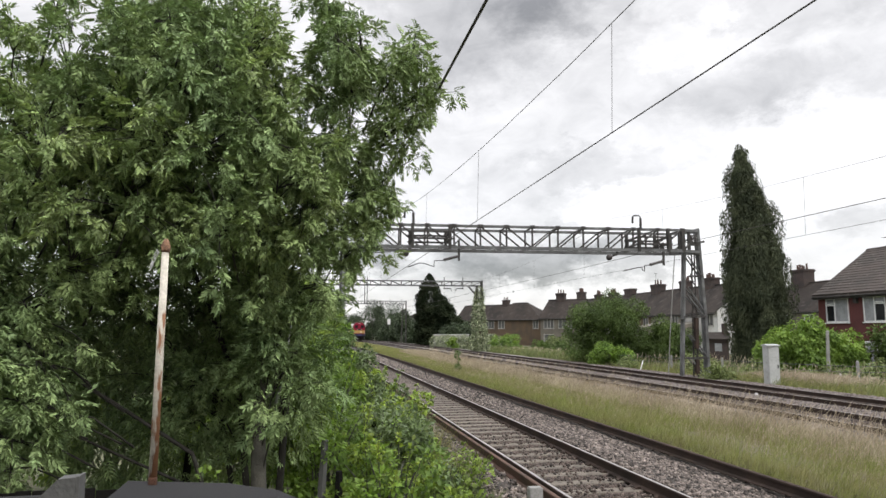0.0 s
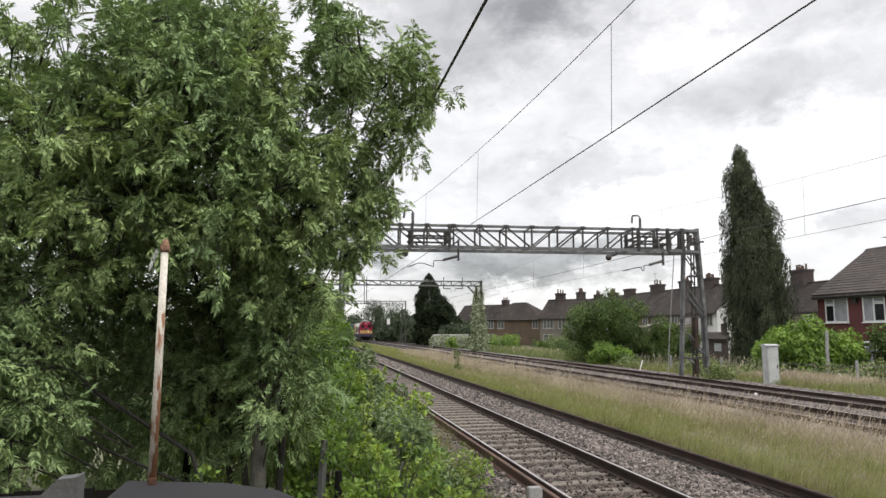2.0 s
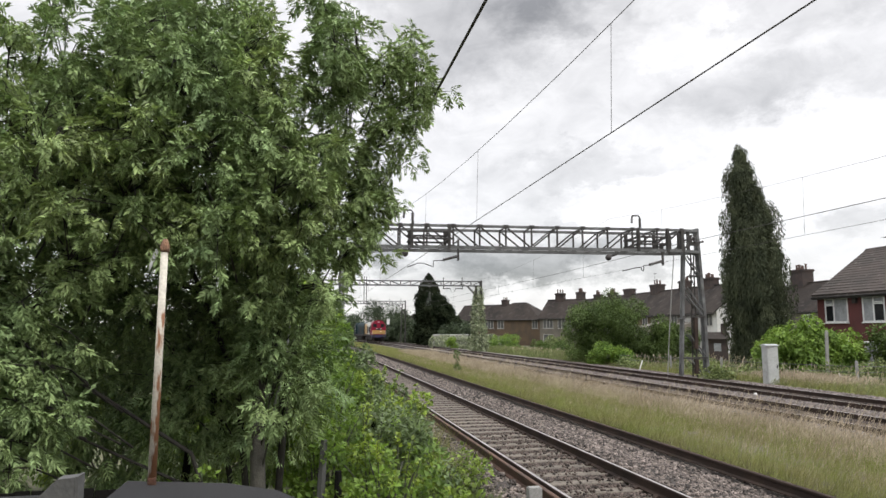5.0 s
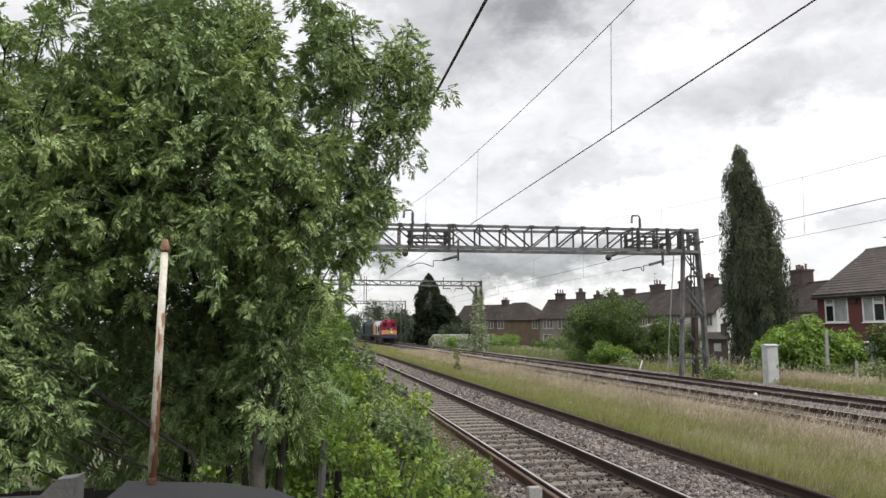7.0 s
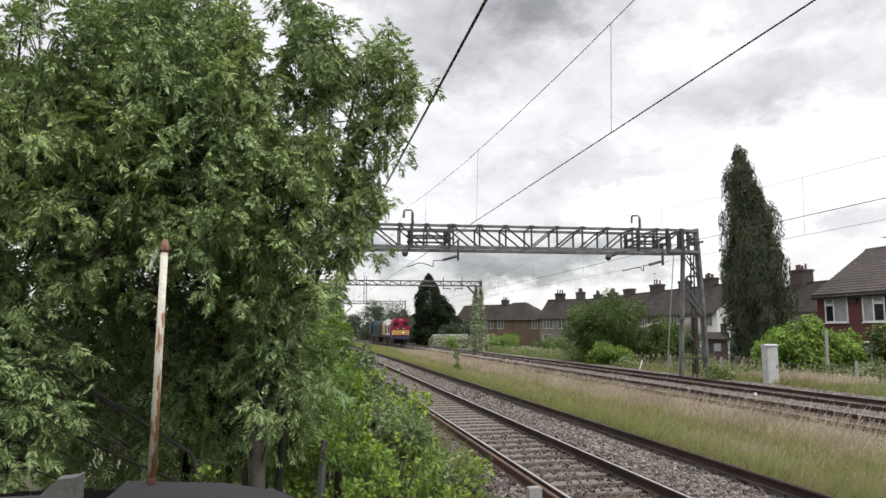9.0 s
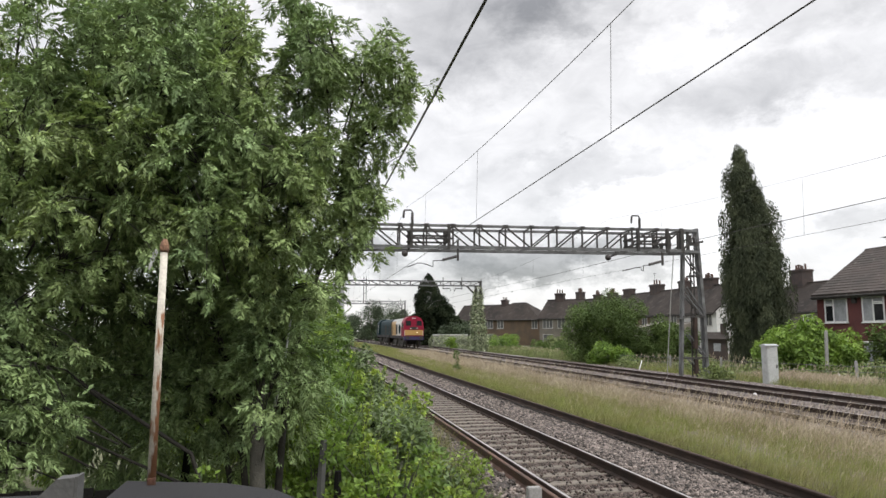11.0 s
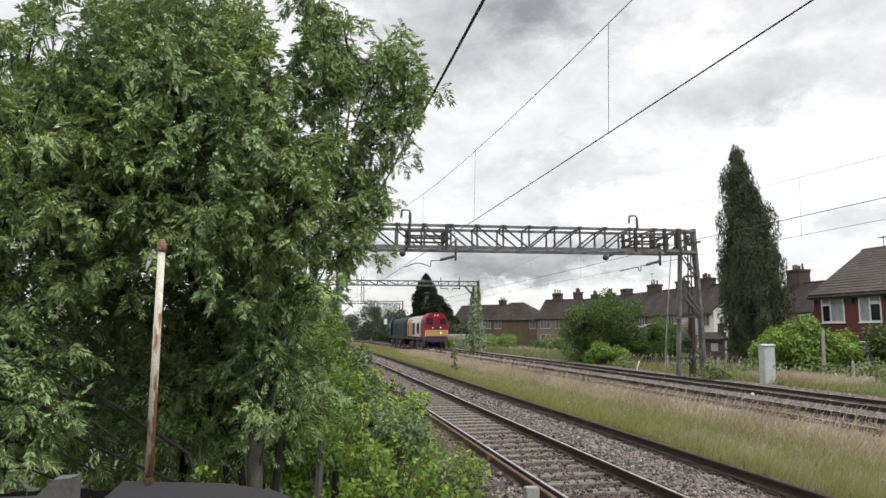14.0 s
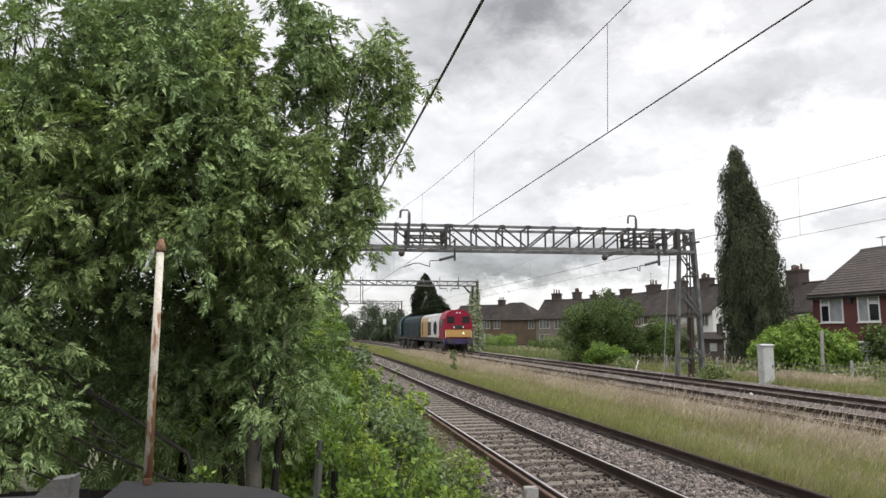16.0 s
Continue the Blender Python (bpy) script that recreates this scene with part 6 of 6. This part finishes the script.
def locomotive(name, label, cab_mat, front_mat, hood_mat, end_mat, beam_mat, roof_mat, leading):
    """A hooded diesel, its cab front at y = 0 facing -y and its hood behind it."""
    t = thing(name, label, "locomotive", "coupled diesel locomotives")
    bm = bmesh.new()
    prism(bm, CAB, "y", 0.0, 2.35)
    bmesh.ops.bevel(bm, geom=[e for e in bm.edges if all(v.co.y < 0.01 for v in e.verts)], offset=0.10, segments=2, affect="EDGES")
    cab_ob = part("cab", bm, cab_mat, t)
    bm = bmesh.new()
    box(bm, -1.22, -0.035, 1.3, 1.22, 0.02, 1.98, 0.015)
    part("front_panel", bm, front_mat, cab_ob, "yellow warning panel")
    for s in (-1, 1):
        bm = bmesh.new()
        x0, x1 = sorted((s * 0.36, s * 1.05))
        box(bm, x0, -0.03, 2.55, x1, 0.02, 3.2, 0.02)
        part("windscreen", bm, M["cab_glass"], cab_ob)
        bm = bmesh.new()
        x0, x1 = sorted((s * 1.318, s * 1.355))
        box(bm, x0, 0.45, 2.3, x1, 1.75, 2.92, 0.01)
        part("side_window", bm, M["cab_glass"], cab_ob)
        bm = bmesh.new()
        tube(bm, [(s * 0.42, -0.10, 2.22), (s * 0.42, 0.02, 2.22)], 0.15, 14)
        part("lamp_housing", bm, M["black"], cab_ob)
        bm = bmesh.new()
        tube(bm, [(s * 0.42, -0.125, 2.22), (s * 0.42, -0.101, 2.22)], 0.05, 12)
        part("marker_lamp", bm, M["dim_lamp"] if leading else M["glass"], cab_ob)
        bm = bmesh.new()
        tube(bm, [(s * 0.14, -0.09, 3.52), (s * 0.14, 0.05, 3.52)], 0.075, 10)
        part("top_lamp", bm, M["sign_white"], cab_ob)
        bm = bmesh.new()
        tube(bm, [(s * 0.88, -0.02, 1.0), (s * 0.88, -0.42, 1.0), (s * 0.88, -0.43, 1.0), (s * 0.88, -0.5, 1.0)], [0.11, 0.10, 0.24, 0.23], 14)
        part("buffer", bm, M["dark_steel"], t)
        bm = bmesh.new()
        tube(bm, [(s * 1.22, -0.05, 1.2), (s * 1.22, -0.09, 1.5), (s * 1.22, -0.05, 1.9)], 0.02, 6)
        part("handrail", bm, M["sign_white"], cab_ob)
        bm = bmesh.new()
        tube(bm, [(s * 0.35, -0.03, 0.95), (s * 0.35, -0.12, 0.75), (s * 0.35, -0.06, 0.45)], 0.03, 6)
        part("brake_hose", bm, M["black"], t)
    bm = bmesh.new()
    box(bm, -0.32, -0.06, 2.05, 0.32, 0.02, 2.4, 0.02)
    part("code_box", bm, M["black"], cab_ob)
    bm = bmesh.new()
    tube(bm, [(0.45, -0.10, 1.66), (0.45, -0.02, 1.66)], 0.065, 14)
    part("headlamp", bm, M["lamp"] if leading else M["glass"], cab_ob)
    bm = bmesh.new()
    box(bm, -1.3, -0.06, 0.66, 1.3, 0.5, 1.15, 0.03)
    part("buffer_beam", bm, beam_mat, t)
    bm = bmesh.new()
    box(bm, -1.26, 0.5, 0.85, 1.26, 13.7, 1.145, 0.02)
    part("solebar", bm, M["solebar"], t)
    bm = bmesh.new()
    box(bm, -1.33, 2.35, 1.14, 1.33, 13.7, 1.22)
    part("footplate", bm, M["black"], t)
    # hood in coloured lengths
    for y0, y1, mat, nm in ((2.35, 9.3, hood_mat, "hood"), (9.3, 13.6, end_mat, "nose")):
        bm = bmesh.new()
        prism(bm, HOOD, "y", y0, y1)
        hood = part(nm, bm, mat, t)
        for s in (-1, 1):
            yy = y0 + 0.25
            while yy + 0.95 < y1:
                bm = bmesh.new()
                x0, x1 = sorted((s * 1.0, s * 1.02))
                box(bm, x0, yy, 1.3, x1, yy + 0.85, 2.75, 0.008)
                part("hood_door", bm, mat, hood)
                yy += 0.98
    for s in (-1, 1):
        for y0, y1 in ((7.7, 9.25), (12.2, 12.7)):
            bm = bmesh.new()
            x0, x1 = sorted((s * 1.019, s * 1.024))
            box(bm, x0, y0, 1.4, x1, y1, 2.78)
            part("grille_backing", bm, M["black"], t)
            bm = bmesh.new()
            for k in range(12):
                x0, x1 = sorted((s * 1.02, s * 1.04))
                box(bm, x0, y0, 1.45 + k * 0.11, x1, y1, 1.52 + k * 0.11)
            tagged(part("grille", bm, M["black"], t), kind="stuff")
    bm = bmesh.new()
    prism(bm, [(-0.93, 3.255), (-0.6, 3.525), (0, 3.63), (0.6, 3.525), (0.93, 3.255), (0.9, 3.32), (0.6, 3.57), (0, 3.68), (-0.6, 3.57), (-0.9, 3.32)], "y", 2.4, 13.55)
    part("hood_roof", bm, roof_mat, t)
    for s in (-1, 1):
        bm = bmesh.new()
        x0, x1 = sorted((s * 1.018, s * 1.03))
        box(bm, x0, 9.0, 1.4, x1, 9.35, 2.8)
        part("side_grille", bm, M["black"], t)
        bm = bmesh.new()
        tube(bm, [(s * 1.3, 2.2, 1.3), (s * 1.36, 2.2, 1.8), (s * 1.36, 2.2, 2.9)], 0.02, 6)
        part("door_handrail", bm, M["sign_white"], cab_ob)
    bm = bmesh.new()
    box(bm, -0.95, 13.6, 1.22, 0.95, 13.66, 3.1, 0.02)
    part("hood_end", bm, M["black"], t)
    if leading:
        # plain ring emblem on the white hood side
        for s in (-1, 1):
            bm = bmesh.new()
            ring = [(s * 1.028, 5.3 + 0.42 * math.cos(a), 2.15 + 0.55 * math.sin(a)) for a in [i * math.pi / 12 for i in range(25)]]
            tube(bm, ring, 0.13, 5)
            part("emblem", bm, M["loco_blue"], t)
    for y in (2.7, 9.3):
        bogie(t, y)
    bm = bmesh.new()
    box(bm, -0.95, 5.0, 0.35, 0.95, 7.2, 1.18, 0.05)
    part("fuel_tank", bm, M["black"], t)
    # the body rides on its springs above the bogies
    for ob in t.children_recursive:
        on_bogie = ob.name.startswith(("bogie", "fuel_tank", "wheel"))
        for v in ob.data.vertices:
            v.co.x *= 0.945
            if not on_bogie:
                v.co.z = v.co.z * 0.935 + 0.36
    return t


def train():
    a = locomotive("locomotive", "red and white diesel locomotive with yellow front panel, lamps lit", M["loco_red"], M["loco_yellow"], M["loco_white"], M["loco_yellow"], M["loco_violet"], M["loco_roof"], True)
    b = locomotive("locomotive", "dark blue diesel locomotive coupled behind a red one", M["loco_blue"], M["loco_yellow"], M["loco_blue"], M["loco_blue"], M["black"], M["loco_blue"], False)
    return a, b


# ---- build ----
ground()
tracks()
near_gantry()
far_gantries()
wires()
houses()
outhouse()
aerial(50.0, 91.6, 9.0, 1.7, "thin grey aerial on a terrace chimney")
aerial(36.0, 36.4, 7.5, 0.75, "short grey aerial on the red house roof")
planting()
hedge()
ash_tree()
lineside()
wall_behind()
LOCO_A, LOCO_B = train()
grasses()
loose_stones()
far_stones()
lay_sleepers()

# where the leading cab stands along the line, by time
RUN = [(0, 150.6), (2, 138.2), (4, 125.8), (5.5, 116.3), (7, 106.8), (9, 94.8), (10.2, 87.9), (11.5, 80.7), (13, 72.6), (14.5, 64.9), (16, 57.1)]
GUST = [(0, 0), (1, 0.02), (2, 0.03), (3, 0.06), (4, 0.05), (5, 0.12), (6.5, 0.13), (7, 0.25), (7.5, 0.36), (8, 0.55), (8.5, 0.8), (9, 1.0), (9.8, 0.85), (10.6, 1.0), (11.5, 1.08), (12, 0.6), (12.5, 0.28),
        (13, 0.42), (13.5, 0.36), (14, 0.42), (14.5, 0.4), (15, 0.75), (15.5, 1.0), (16, 0.98)]


def on_line(y, back=False):
    """The pose of a vehicle at y on the third track; back: turned round, its nose leading."""
    slope = math.degrees(math.atan((bend(y + 6) - bend(y - 6)) / 12))
    m = pose(TRACK_3 + bend(y), y, 0.16, 0, 0, -slope)
    return m @ pose(0, 0, 0, 0, 0, 180) if back else m


def motions():
    walk(LOCO_A, [(t, on_line(y)) for t, y in RUN])
    walk(LOCO_B, [(t, on_line(y + 28.4, True)) for t, y in RUN])
    for ob, base, tip, k in BOUGHS:
        r = random.Random(k)
        reach = max(0.1, min(1.25, ((base + tip).z / 5.4) ** 2.2))
        amp = 4.6 * reach * r.uniform(0.75, 1.25)
        rows = []
        for t, g in GUST:
            flutter = 0.35 * math.sin(2.3 * t + k) * (0.3 + g)
            push = 0.20 * g * reach
            rows.append((t, pose(base.x - push, base.y + 0.2 * push, base.z, flutter + 0.5 * g * reach, -(amp * g) + flutter, 0)))
        walk(ob, rows)


motions()
